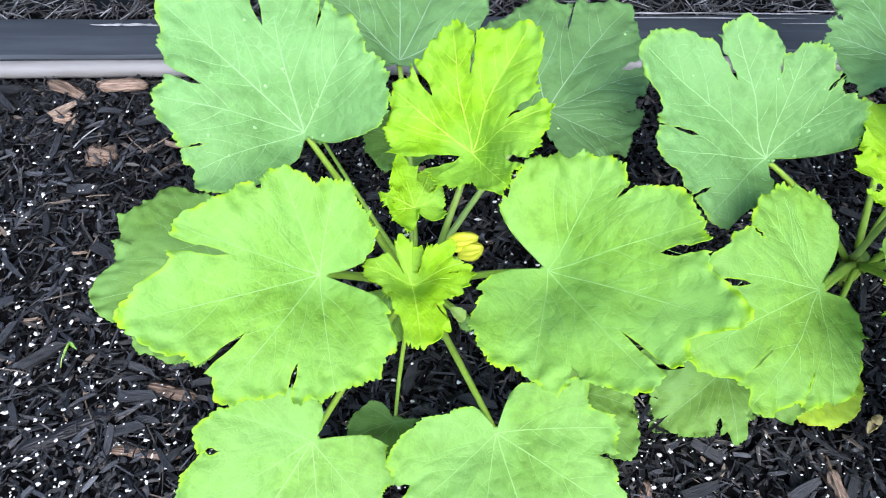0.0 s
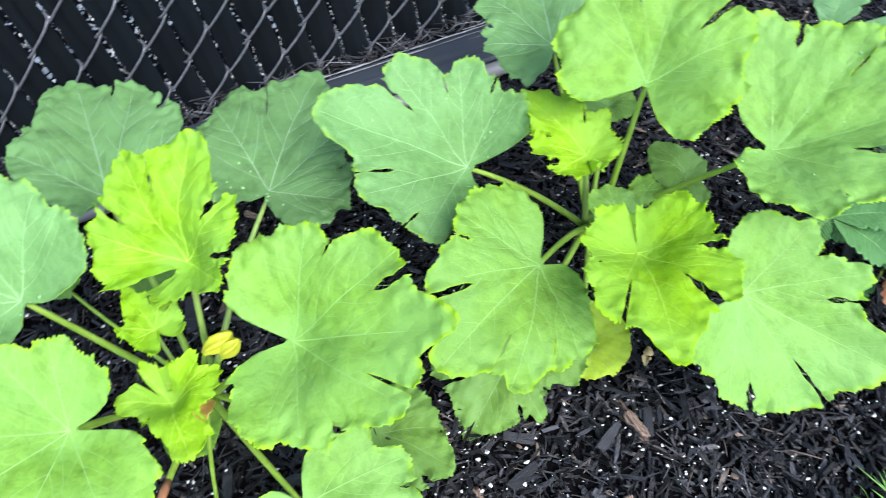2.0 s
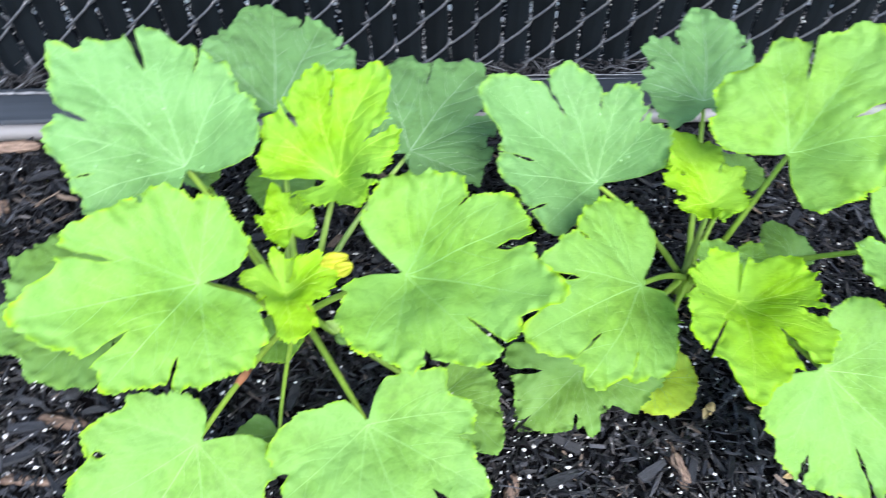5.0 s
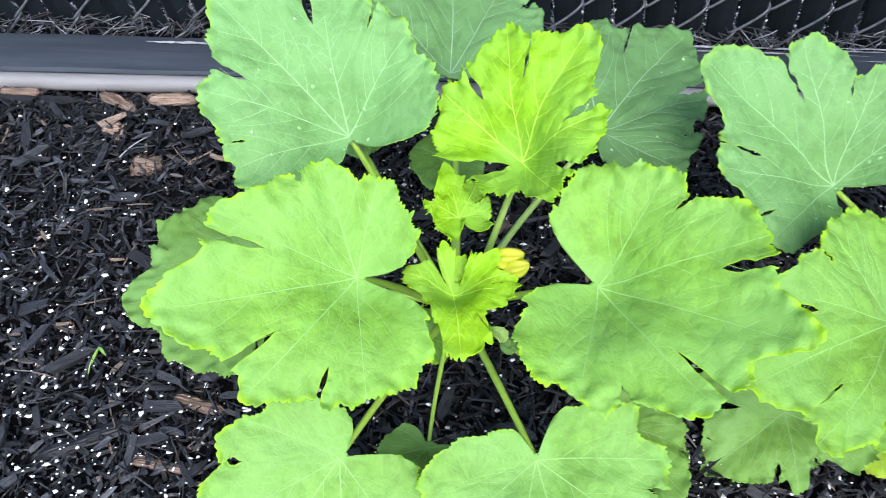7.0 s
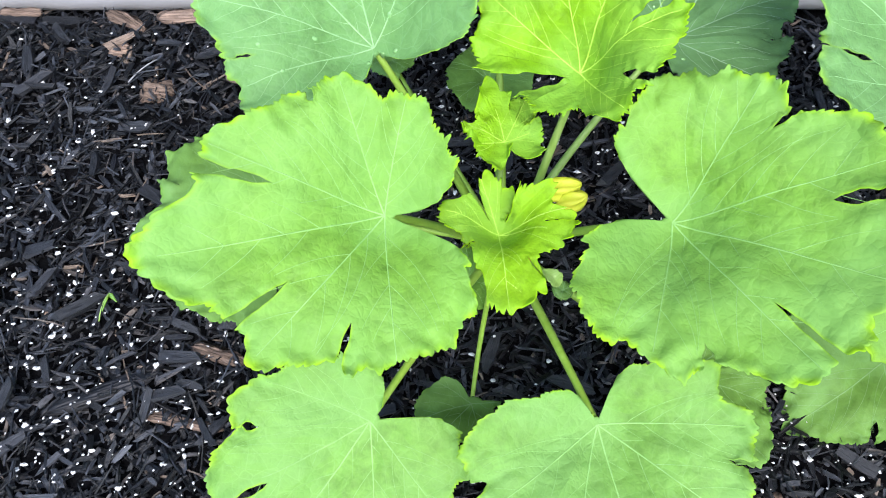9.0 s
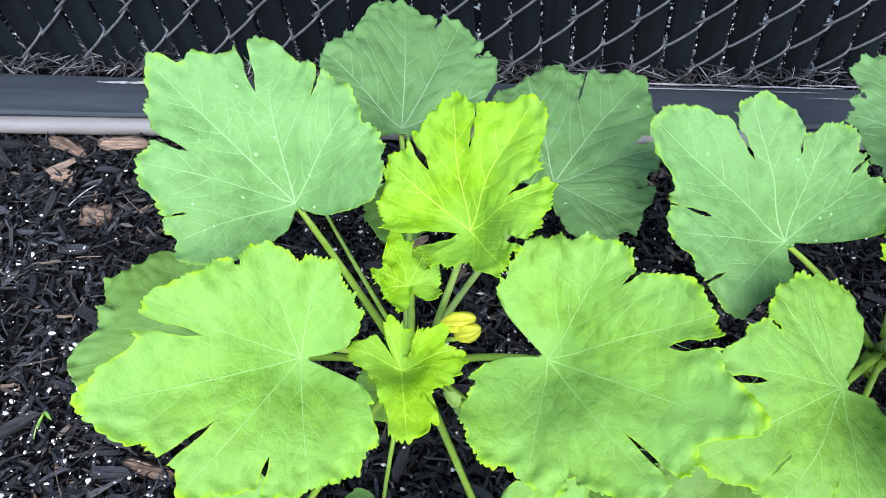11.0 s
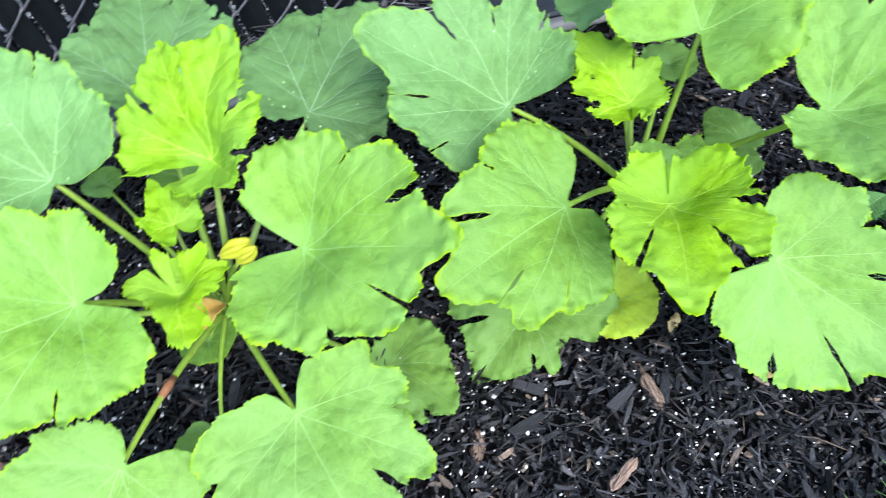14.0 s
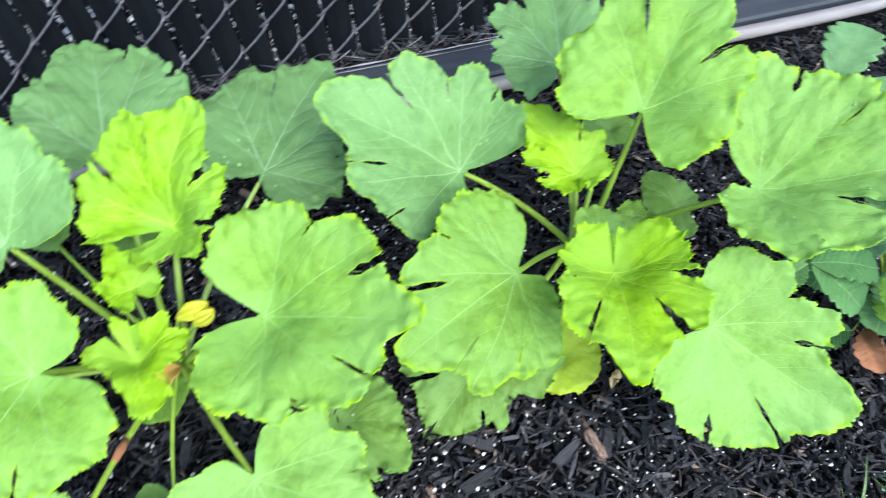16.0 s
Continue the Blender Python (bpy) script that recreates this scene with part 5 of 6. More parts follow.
leaflet(pepper, "yellow", (1.141, 0.313, 0.154), (1.112, 0.321, 0.145), 0.40, -3, 0, 0.3, "lance", "leaf")
leaflet(pepper, "yellow", (1.114, 0.287, 0.168), (1.144, 0.272, 0.146), 0.53, -2, 0, 0.3, "lance", "leaf")
leaflet(pepper, "yellow", (1.087, 0.264, 0.181), (1.09, 0.243, 0.177), 0.53, -16, 0, 0.3, "lance", "leaf")
leaflet(pepper, "lime", (1.063, 0.241, 0.193), (1.032, 0.255, 0.164), 0.48, -9, 0, 0.3, "lance", "leaf")
leaflet(pepper, "yellow", (1.162, 0.32, 0.239), (1.143, 0.348, 0.226), 0.50, 1, 0, 0.3, "lance", "leaf")
leaflet(pepper, "lime", (1.154, 0.301, 0.24), (1.163, 0.318, 0.223), 0.43, 12, 0, 0.3, "lance", "leaf")
leaflet(pepper, "lime", (1.146, 0.285, 0.241), (1.157, 0.301, 0.244), 0.54, -16, 0, 0.3, "lance", "leaf")
leaflet(pepper, "yellow", (1.139, 0.269, 0.242), (1.142, 0.297, 0.24), 0.49, -9, 0, 0.3, "lance", "leaf")
leaflet(pepper, "yellow", (1.138, 0.335, 0.154), (1.171, 0.346, 0.119), 0.44, -5, 0, 0.3, "lance", "leaf")
leaflet(pepper, "lime", (1.107, 0.325, 0.168), (1.129, 0.347, 0.171), 0.53, 8, 0, 0.3, "lance", "leaf")
leaflet(pepper, "yellow", (1.079, 0.315, 0.181), (1.1, 0.331, 0.158), 0.43, 11, 0, 0.3, "lance", "leaf")
leaflet(pepper, "lime", (1.052, 0.306, 0.193), (1.079, 0.292, 0.168), 0.46, 13, 0, 0.3, "lance", "leaf")
leaflet(pepper, "yellow", (1.129, 0.34, 0.145), (1.119, 0.319, 0.128), 0.45, -9, 0, 0.3, "lance", "leaf")
leaflet(pepper, "yellow", (1.092, 0.335, 0.153), (1.118, 0.355, 0.139), 0.49, 13, 0, 0.3, "lance", "leaf")
leaflet(pepper, "lime", (1.059, 0.328, 0.16), (1.074, 0.312, 0.15), 0.51, 14, 0, 0.3, "lance", "leaf")
leaflet(pepper, "lime", (1.029, 0.322, 0.167), (1.008, 0.346, 0.163), 0.48, -16, 0, 0.3, "lance", "leaf")
leaflet(pepper, "yellow", (1.16, 0.354, 0.148), (1.161, 0.329, 0.143), 0.52, -2, 0, 0.3, "lance", "leaf")
leaflet(pepper, "yellow", (1.144, 0.355, 0.158), (1.148, 0.326, 0.137), 0.49, -18, 0, 0.3, "lance", "leaf")
leaflet(pepper, "yellow", (1.131, 0.357, 0.167), (1.099, 0.362, 0.146), 0.46, 14, 0, 0.3, "lance", "leaf")
leaflet(pepper, "lime", (1.117, 0.358, 0.175), (1.097, 0.333, 0.155), 0.44, 8, 0, 0.3, "lance", "leaf")
leaflet(pepper, "lime", (1.172, 0.36, 0.153), (1.153, 0.386, 0.153), 0.46, 5, 0, 0.3, "lance", "leaf")
leaflet(pepper, "yellow", (1.163, 0.366, 0.168), (1.191, 0.359, 0.156), 0.41, 5, 0, 0.3, "lance", "leaf")
leaflet(pepper, "lime", (1.16, 0.331, 0.154), (1.185, 0.321, 0.148), 0.49, 8, 0, 0.3, "lance", "leaf")
leaflet(pepper, "lime", (1.145, 0.318, 0.168), (1.16, 0.346, 0.157), 0.54, 1, 0, 0.3, "lance", "leaf")
leaflet(pepper, "lime", (1.129, 0.306, 0.181), (1.106, 0.285, 0.171), 0.55, -6, 0, 0.3, "lance", "leaf")
leaflet(pepper, "yellow", (1.116, 0.295, 0.193), (1.131, 0.317, 0.185), 0.51, -7, 0, 0.3, "lance", "leaf")
leaflet(pepper, "yellow", (1.168, 0.327, 0.236), (1.153, 0.313, 0.226), 0.41, -10, 0, 0.3, "lance", "leaf")
leaflet(pepper, "lime", (1.164, 0.312, 0.235), (1.191, 0.334, 0.218), 0.39, 11, 0, 0.3, "lance", "leaf")
leaflet(pepper, "yellow", (1.2, 0.332, 0.239), (1.182, 0.355, 0.211), 0.42, 5, 0, 0.3, "lance", "leaf")
leaflet(pepper, "yellow", (1.219, 0.323, 0.24), (1.244, 0.322, 0.222), 0.53, 17, 0, 0.3, "lance", "leaf")
leaflet(pepper, "yellow", (1.235, 0.314, 0.241), (1.221, 0.327, 0.235), 0.43, 14, 0, 0.3, "lance", "leaf")
leaflet(pepper, "yellow", (1.25, 0.304, 0.242), (1.235, 0.328, 0.245), 0.45, 18, 0, 0.3, "lance", "leaf")
leaflet(pepper, "lime", (1.202, 0.331, 0.239), (1.185, 0.312, 0.217), 0.45, 12, 0, 0.3, "lance", "leaf")
leaflet(pepper, "yellow", (1.222, 0.321, 0.24), (1.256, 0.311, 0.229), 0.52, -18, 0, 0.3, "lance", "leaf")
leaflet(pepper, "lime", (1.239, 0.311, 0.241), (1.22, 0.327, 0.242), 0.40, 18, 0, 0.3, "lance", "leaf")
leaflet(pepper, "yellow", (1.255, 0.302, 0.242), (1.236, 0.319, 0.222), 0.46, 6, 0, 0.3, "lance", "leaf")
leaflet(pepper, "lime", (1.196, 0.325, 0.236), (1.17, 0.346, 0.208), 0.42, 1, 0, 0.3, "lance", "leaf")
leaflet(pepper, "yellow", (1.209, 0.309, 0.235), (1.183, 0.309, 0.218), 0.46, 0, 0, 0.3, "lance", "leaf")
leaflet(pepper, "yellow", (1.223, 0.295, 0.235), (1.235, 0.309, 0.23), 0.42, -16, 0, 0.3, "lance", "leaf")
leaflet(pepper, "lime", (1.236, 0.281, 0.234), (1.241, 0.25, 0.2), 0.48, -3, 0, 0.3, "lance", "leaf")
leaflet(pepper, "yellow", (1.21, 0.337, 0.154), (1.24, 0.324, 0.13), 0.52, 0, 0, 0.3, "lance", "leaf")
leaflet(pepper, "lime", (1.228, 0.328, 0.168), (1.221, 0.356, 0.154), 0.53, -11, 0, 0.3, "lance", "leaf")
leaflet(pepper, "lime", (1.244, 0.32, 0.181), (1.265, 0.322, 0.166), 0.44, 0, 0, 0.3, "lance", "leaf")
leaflet(pepper, "lime", (1.259, 0.312, 0.193), (1.255, 0.294, 0.18), 0.51, -10, 0, 0.3, "lance", "leaf")
leaflet(pepper, "yellow", (1.157, 0.366, 0.24), (1.18, 0.371, 0.228), 0.53, 16, 0, 0.3, "lance", "leaf")
leaflet(pepper, "lime", (1.143, 0.379, 0.241), (1.153, 0.403, 0.239), 0.48, 12, 0, 0.3, "lance", "leaf")
leaflet(pepper, "lime", (1.161, 0.36, 0.145), (1.18, 0.335, 0.129), 0.52, -6, 0, 0.3, "lance", "leaf")
leaflet(pepper, "yellow", (1.143, 0.367, 0.154), (1.164, 0.352, 0.15), 0.52, 9, 0, 0.3, "lance", "leaf")
leaflet(pepper, "yellow", (1.146, 0.33, 0.142), (1.119, 0.316, 0.128), 0.40, 12, 0, 0.3, "lance", "leaf")
leaflet(pepper, "lime", (1.121, 0.316, 0.148), (1.108, 0.285, 0.152), 0.41, 16, 0, 0.3, "lance", "leaf")
leaflet(pepper, "yellow", (1.097, 0.303, 0.153), (1.105, 0.285, 0.138), 0.51, -17, 0, 0.3, "lance", "leaf")
leaflet(pepper, "yellow", (1.077, 0.291, 0.159), (1.064, 0.313, 0.133), 0.50, -15, 0, 0.3, "lance", "leaf")
leaflet(pepper, "yellow", (1.156, 0.362, 0.244), (1.171, 0.376, 0.237), 0.50, -10, 0, 0.3, "lance", "leaf")
leaflet(pepper, "yellow", (1.142, 0.373, 0.248), (1.173, 0.371, 0.232), 0.48, 8, 0, 0.3, "lance", "leaf")
leaflet(pepper, "lime", (1.175, 0.327, 0.232), (1.181, 0.308, 0.216), 0.40, 6, 0, 0.3, "lance", "leaf")
leaflet(pepper, "yellow", (1.177, 0.31, 0.228), (1.176, 0.287, 0.219), 0.51, -10, 0, 0.3, "lance", "leaf")
leaflet(pepper, "yellow", (1.181, 0.326, 0.236), (1.201, 0.327, 0.231), 0.46, 5, 0, 0.3, "lance", "leaf")
leaflet(pepper, "lime", (1.186, 0.31, 0.235), (1.203, 0.299, 0.22), 0.49, 14, 0, 0.3, "lance", "leaf")
leaflet(pepper, "yellow", (1.155, 0.353, 0.232), (1.148, 0.386, 0.218), 0.42, 17, 0, 0.3, "lance", "leaf")
leaflet(pepper, "yellow", (1.142, 0.357, 0.228), (1.145, 0.389, 0.204), 0.52, 5, 0, 0.3, "lance", "leaf")
leaflet(pepper, "yellow", (1.149, 0.323, 0.154), (1.125, 0.33, 0.131), 0.49, -13, 0, 0.3, "lance", "leaf")
leaflet(pepper, "lime", (1.127, 0.303, 0.168), (1.109, 0.295, 0.168), 0.48, -3, 0, 0.3, "lance", "leaf")
leaflet(pepper, "yellow", (1.106, 0.286, 0.181), (1.085, 0.303, 0.183), 0.52, -17, 0, 0.3, "lance", "leaf")
leaflet(pepper, "yellow", (1.086, 0.27, 0.193), (1.061, 0.264, 0.192), 0.50, -4, 0, 0.3, "lance", "leaf")
leaflet(pepper, "yellow", (1.142, 0.33, 0.13), (1.141, 0.311, 0.131), 0.52, -10, 0, 0.3, "lance", "leaf")
leaflet(pepper, "yellow", (1.113, 0.317, 0.128), (1.105, 0.293, 0.127), 0.44, 4, 0, 0.3, "lance", "leaf")
leaflet(pepper, "yellow", (1.088, 0.304, 0.126), (1.095, 0.28, 0.121), 0.49, 9, 0, 0.3, "lance", "leaf")
leaflet(pepper, "lime", (1.064, 0.291, 0.124), (1.089, 0.286, 0.099), 0.42, -7, 0, 0.3, "lance", "leaf")
leaflet(pepper, "yellow", (1.168, 0.351, 0.137), (1.152, 0.363, 0.116), 0.41, 13, 0, 0.3, "lance", "leaf")
leaflet(pepper, "yellow", (1.156, 0.352, 0.14), (1.177, 0.334, 0.136), 0.45, 1, 0, 0.3, "lance", "leaf")
leaflet(pepper, "yellow", (1.136, 0.429, 0.206), (1.067, 0.459, 0.186), 0.42, -8, 0, 0.3, "lance", "leaf")
stem(pepper, (1.184, 0.351, 0.13), (1.136, 0.429, 0.206), 0.0011, 0.0008, 0.004, STALK_PALE)
leaflet(pepper, "yellow", (1.134, 0.406, 0.208), (1.14, 0.383, 0.198), 0.35, 0, 0, 0.3, "lance", "leaf")
stem(pepper, (1.174, 0.347, 0.235), (1.134, 0.406, 0.208), 0.0011, 0.0008, 0.004, STALK_PALE)
leaflet(pepper, "yellow", (1.099, 0.328, 0.203), (1.033, 0.24, 0.123), 0.34, -17, 0, 0.3, "lance", "leaf")
stem(pepper, (1.174, 0.347, 0.235), (1.099, 0.328, 0.203), 0.0011, 0.0008, 0.004, STALK_PALE)
leaflet(pepper, "yellow", (1.182, 0.269, 0.194), (1.144, 0.234, 0.134), 0.48, -8, 0, 0.3, "lance", "leaf")
stem(pepper, (1.184, 0.351, 0.13), (1.182, 0.269, 0.194), 0.0011, 0.0008, 0.004, STALK_PALE)
leaflet(pepper, "lime", (1.061, 0.305, 0.175), (1.009, 0.281, 0.135), 0.6, 1, 0, 0.3, "lance", "leaf")
stem(pepper, (1.184, 0.351, 0.13), (1.061, 0.305, 0.175), 0.0011, 0.0008, 0.004, STALK_PALE)
leaflet(pepper, "yellow", (1.131, 0.382, 0.168), (1.109, 0.409, 0.168), 0.35, -5, 0, 0.3, "lance", "leaf")
stem(pepper, (1.174, 0.347, 0.235), (1.131, 0.382, 0.168), 0.0011, 0.0008, 0.004, STALK_PALE)
leaflet(pepper, "yellow", (1.174, 0.379, 0.167), (1.125, 0.397, 0.167), 0.45, -8, 0, 0.3, "lance", "leaf")
stem(pepper, (1.184, 0.351, 0.13), (1.174, 0.379, 0.167), 0.0011, 0.0008, 0.004, STALK_PALE)
leaflet(pepper, "yellow", (1.124, 0.287, 0.17), (1.141, 0.274, 0.16), 0.5, -3, 0, 0.3, "lance", "leaf")
stem(pepper, (1.174, 0.347, 0.235), (1.124, 0.287, 0.17), 0.0011, 0.0008, 0.004, STALK_PALE)
leaflet(pepper, "yellow", (1.211, 0.314, 0.182), (1.167, 0.325, 0.152), 0.4, -15, 0, 0.3, "lance", "leaf")
stem(pepper, (1.184, 0.351, 0.13), (1.211, 0.314, 0.182), 0.0011, 0.0008, 0.004, STALK_PALE)
leaflet(pepper, "yellow", (1.202, 0.373, 0.214), (1.181, 0.326, 0.184), 0.35, -7, 0, 0.3, "lance", "leaf")
stem(pepper, (1.174, 0.347, 0.235), (1.202, 0.373, 0.214), 0.0011, 0.0008, 0.004, STALK_PALE)
leaflet(pepper, "yellow", (1.352, 0.332, 0.199), (1.322, 0.338, 0.179), 0.42, 16, 0, 0.3, "lance", "leaf")
stem(pepper, (1.174, 0.347, 0.235), (1.352, 0.332, 0.199), 0.0011, 0.0008, 0.004, STALK_PALE)
leaflet(pepper, "lime", (1.314, 0.326, 0.218), (1.34, 0.285, 0.198), 0.35, 13, 0, 0.3, "lance", "leaf")
stem(pepper, (1.184, 0.351, 0.13), (1.314, 0.326, 0.218), 0.0011, 0.0008, 0.004, STALK_PALE)
leaflet(pepper, "yellow", (1.326, 0.291, 0.185), (1.352, 0.275, 0.135), 0.36, -4, 0, 0.3, "lance", "leaf")
stem(pepper, (1.174, 0.347, 0.235), (1.326, 0.291, 0.185), 0.0011, 0.0008, 0.004, STALK_PALE)
leaflet(pepper, "yellow", (1.29, 0.322, 0.18), (1.274, 0.312, 0.16), 0.7, -10, 0, 0.3, "lance", "leaf")
stem(pepper, (1.174, 0.347, 0.235), (1.29, 0.322, 0.18), 0.0011, 0.0008, 0.004, STALK_PALE)
leaflet(pepper, "lime", (1.192, 0.341, 0.22), (1.192, 0.369, 0.21), 0.4, -15, 0, 0.3, "lance", "leaf")
stem(pepper, (1.184, 0.351, 0.13), (1.192, 0.341, 0.22), 0.0011, 0.0008, 0.004, STALK_PALE)
leaflet(pepper, "yellow", (1.14, 0.402, 0.22), (1.14, 0.416, 0.22), 0.4, 8, 0, 0.3, "lance", "leaf")
stem(pepper, (1.174, 0.347, 0.235), (1.14, 0.402, 0.22), 0.0011, 0.0008, 0.004, STALK_PALE)
leaflet(pepper, "yellow", (1.174, 0.4, 0.11), (1.165, 0.39, 0.09), 0.6, 18, 0, 0.3, "lance", "leaf")
stem(pepper, (1.184, 0.351, 0.13), (1.174, 0.4, 0.11), 0.0011, 0.0008, 0.004, STALK_PALE)
leaflet(pepper, "yellow", (1.137, 0.396, 0.23), (1.124, 0.383, 0.22), 0.45, -1, 0, 0.3, "lance", "leaf")
stem(pepper, (1.184, 0.351, 0.13), (1.137, 0.396, 0.23), 0.0011, 0.0008, 0.004, STALK_PALE)
leaflet(pepper, "yellow", (1.239, 0.31, 0.182), (1.232, 0.313, 0.162), 0.6, 2, 0, 0.3, "lance", "leaf")
stem(pepper, (1.184, 0.351, 0.13), (1.239, 0.31, 0.182), 0.0011, 0.0008, 0.004, STALK_PALE)
leaflet(pepper, "yellow", (1.209, 0.31, 0.201), (1.211, 0.309, 0.181), 0.35, 4, 0, 0.3, "lance", "leaf")
stem(pepper, (1.184, 0.351, 0.13), (1.209, 0.31, 0.201), 0.0011, 0.0008, 0.004, STALK_PALE)
leaflet(pepper, "yellow", (1.172, 0.386, 0.171), (1.154, 0.371, 0.131), 0.34, 3, 0, 0.3, "lance", "leaf")
stem(pepper, (1.184, 0.351, 0.13), (1.172, 0.386, 0.171), 0.0011, 0.0008, 0.004, STALK_PALE)
leaflet(pepper, "yellow", (1.185, 0.381, 0.096), (1.176, 0.367, 0.076), 0.7, -9, 0, 0.3, "lance", "leaf")
stem(pepper, (1.184, 0.351, 0.13), (1.185, 0.381, 0.096), 0.0011, 0.0008, 0.004, STALK_PALE)
for base, tip, wide, skin in (((-0.008, 0.272, 0.145), (-0.034, 0.252, 0.15), 0.8, ORANGE), ((0.002, 0.268, 0.13), (0.016, 0.258, 0.125), 0.5, STALK_PALE)):
    ob = leaflet(squash_one, "yellow", base, tip, wide, 10, 3, 0.5, "oval", "withered_petal", 0.2)
    for c in (ob, *ob.children):
        c.data.materials.clear()
        c.data.materials.append(skin)

# ---- lawn ----


def lawn():
    """Long uncut blades, leaning all ways, that thin out over the mulch."""
    r = random.Random(21)
    verts, faces = [], []
    made = 0
    while made < 20000:
        x, y = r.uniform(0.35, 1.75), r.uniform(-0.75, 0.42)
        inside = lawn_edge(x) - y - 0.06
        if x < 0.55:
            inside -= (0.55 - x) * 1.2
        if inside < 0 and r.random() > math.exp(inside / 0.014) * 0.22:
            continue
        made += 1
        h = r.uniform(0.045, 0.13) * (1.0 if inside > 0.02 else 0.65)
        w = r.uniform(0.0007, 0.0019) * (1.35 if r.random() < 0.4 else 1)
        way = r.gauss(1.75, 1.3)
        lean = r.uniform(0.35, 1.25)
        dx, dy = math.cos(way), math.sin(way)
        z0 = ground_height(x, y) - 0.004 if inside < 0.03 else ground_height(x, y) + 0.004
        s = len(verts)
        for k in range(5):
            t = k / 4
            out = h * lean * t**1.6 * 0.75
            up = h * (t - 0.32 * lean * t * t)
            ww = w * (1 - t**2.2) + 0.0001
            verts.append((x + dx * out - dy * ww, y + dy * out + dx * ww, z0 + up))
            verts.append((x + dx * out + dy * ww, y + dy * out - dx * ww, z0 + up))
        for k in range(4):
            faces.append((s + 2 * k, s + 2 * k + 1, s + 2 * k + 3, s + 2 * k + 2))
    return tagged(mesh_object("grass", verts, faces, GRASS), "long fresh green grass blades spilling over the mulch", "grass", kind="stuff")


lawn()
turf_v = []
turf = []
for i in range(61):
    x = 0.45 + 1.75 * i / 60
    for j in range(15):
        y = -0.95 + (min(0.42, lawn_edge(x) - 0.055) + 0.95) * j / 14 if x > 0.55 else -0.95 + (lawn_edge(x) - 0.1 + 0.95) * j / 14
        turf_v.append((x, y, ground_height(x, y) + 0.006 * min(1, (14 - j) / 2)))
for i in range(60):
    for j in range(14):
        turf.append((i * 15 + j, (i + 1) * 15 + j, (i + 1) * 15 + j + 1, i * 15 + j + 1))
tagged(mesh_object("turf", turf_v, turf, TURF), "dark matted turf under the long grass", "lawn", kind="structure")

# ---- mulch ----


def scattered(count, box, sizes, seed, lift, mat, name, skip=None, flat=0.35):
    """Loose pieces lying at all angles over the bed, in one mesh, each with its grain along its length."""
    r = random.Random(seed)
    verts, faces, grain = [], [], []
    made = 0
    while made < count:
        x, y = r.uniform(box[0], box[1]), r.uniform(box[2], box[3])
        if skip and skip(x, y, r):
            continue
        made += 1
        length = r.uniform(*sizes[0]) * (1.6 if r.random() < 0.12 else 1)
        v, f = chip_data(length, r.uniform(*sizes[1]), r.uniform(*sizes[2]), r)
        m = pose(x, y, ground_height(x, y) + r.uniform(*lift), math.degrees(r.gauss(0, flat)), math.degrees(r.gauss(0, flat * 0.6)), r.uniform(0, 360))
        s = len(verts)
        verts += [m @ Vector(p) for p in v]
        own = r.uniform(0, 9)
        grain += [q for p in v for q in (p[0] + own, p[1] + own, p[2])]
        faces += [tuple(s + q for q in face) for face in f]
    ob = mesh_object(name, verts, faces, mat, smooth=False)
    ob.data.attributes.new("grain", "FLOAT_VECTOR", "POINT").data.foreach_set("vector", grain)
    return ob


def off_bed(x, y, r):
    return y > 0.675 or (y < lawn_edge(x) - 0.05 and x > 0.6)


def off_needles(x, y, r):
    return y < 0.779 + 0.016 * x


tagged(scattered(32000, (-0.95, 1.7, -0.28, 0.69), ((0.006, 0.025), (0.0016, 0.0056), (0.0011, 0.0036)), 3, (-0.002, 0.013), CHIP, "mulch", off_bed), "black dyed shredded bark mulch strewn over the bed", "mulch", kind="stuff")
tagged(scattered(11000, (-0.95, 1.7, -0.28, 0.69), ((0.008, 0.03), (0.0007, 0.0017), (0.0006, 0.0014)), 5, (0.006, 0.018), CHIP, "mulch_fibre", off_bed), "thin black shreds and splinters among the mulch", "mulch", kind="stuff")
tagged(scattered(26000, (-0.85, 1.3, -0.2, 0.68), ((0.003, 0.009), (0.0011, 0.0032), (0.001, 0.0024)), 23, (0.002, 0.011), CHIP, "mulch_crumbs", off_bed, 0.6), "fine black crumbs of bark between the mulch shreds", "mulch", kind="stuff")
tagged(scattered(5200, (-1.2, 1.9, 0.76, 0.86), ((0.012, 0.05), (0.0006, 0.0017), (0.0006, 0.0013)), 8, (0.012, 0.042), NEEDLE, "needle_litter", off_needles, 0.25), "dry grey needles and shreds along the fence foot", "litter", kind="stuff")


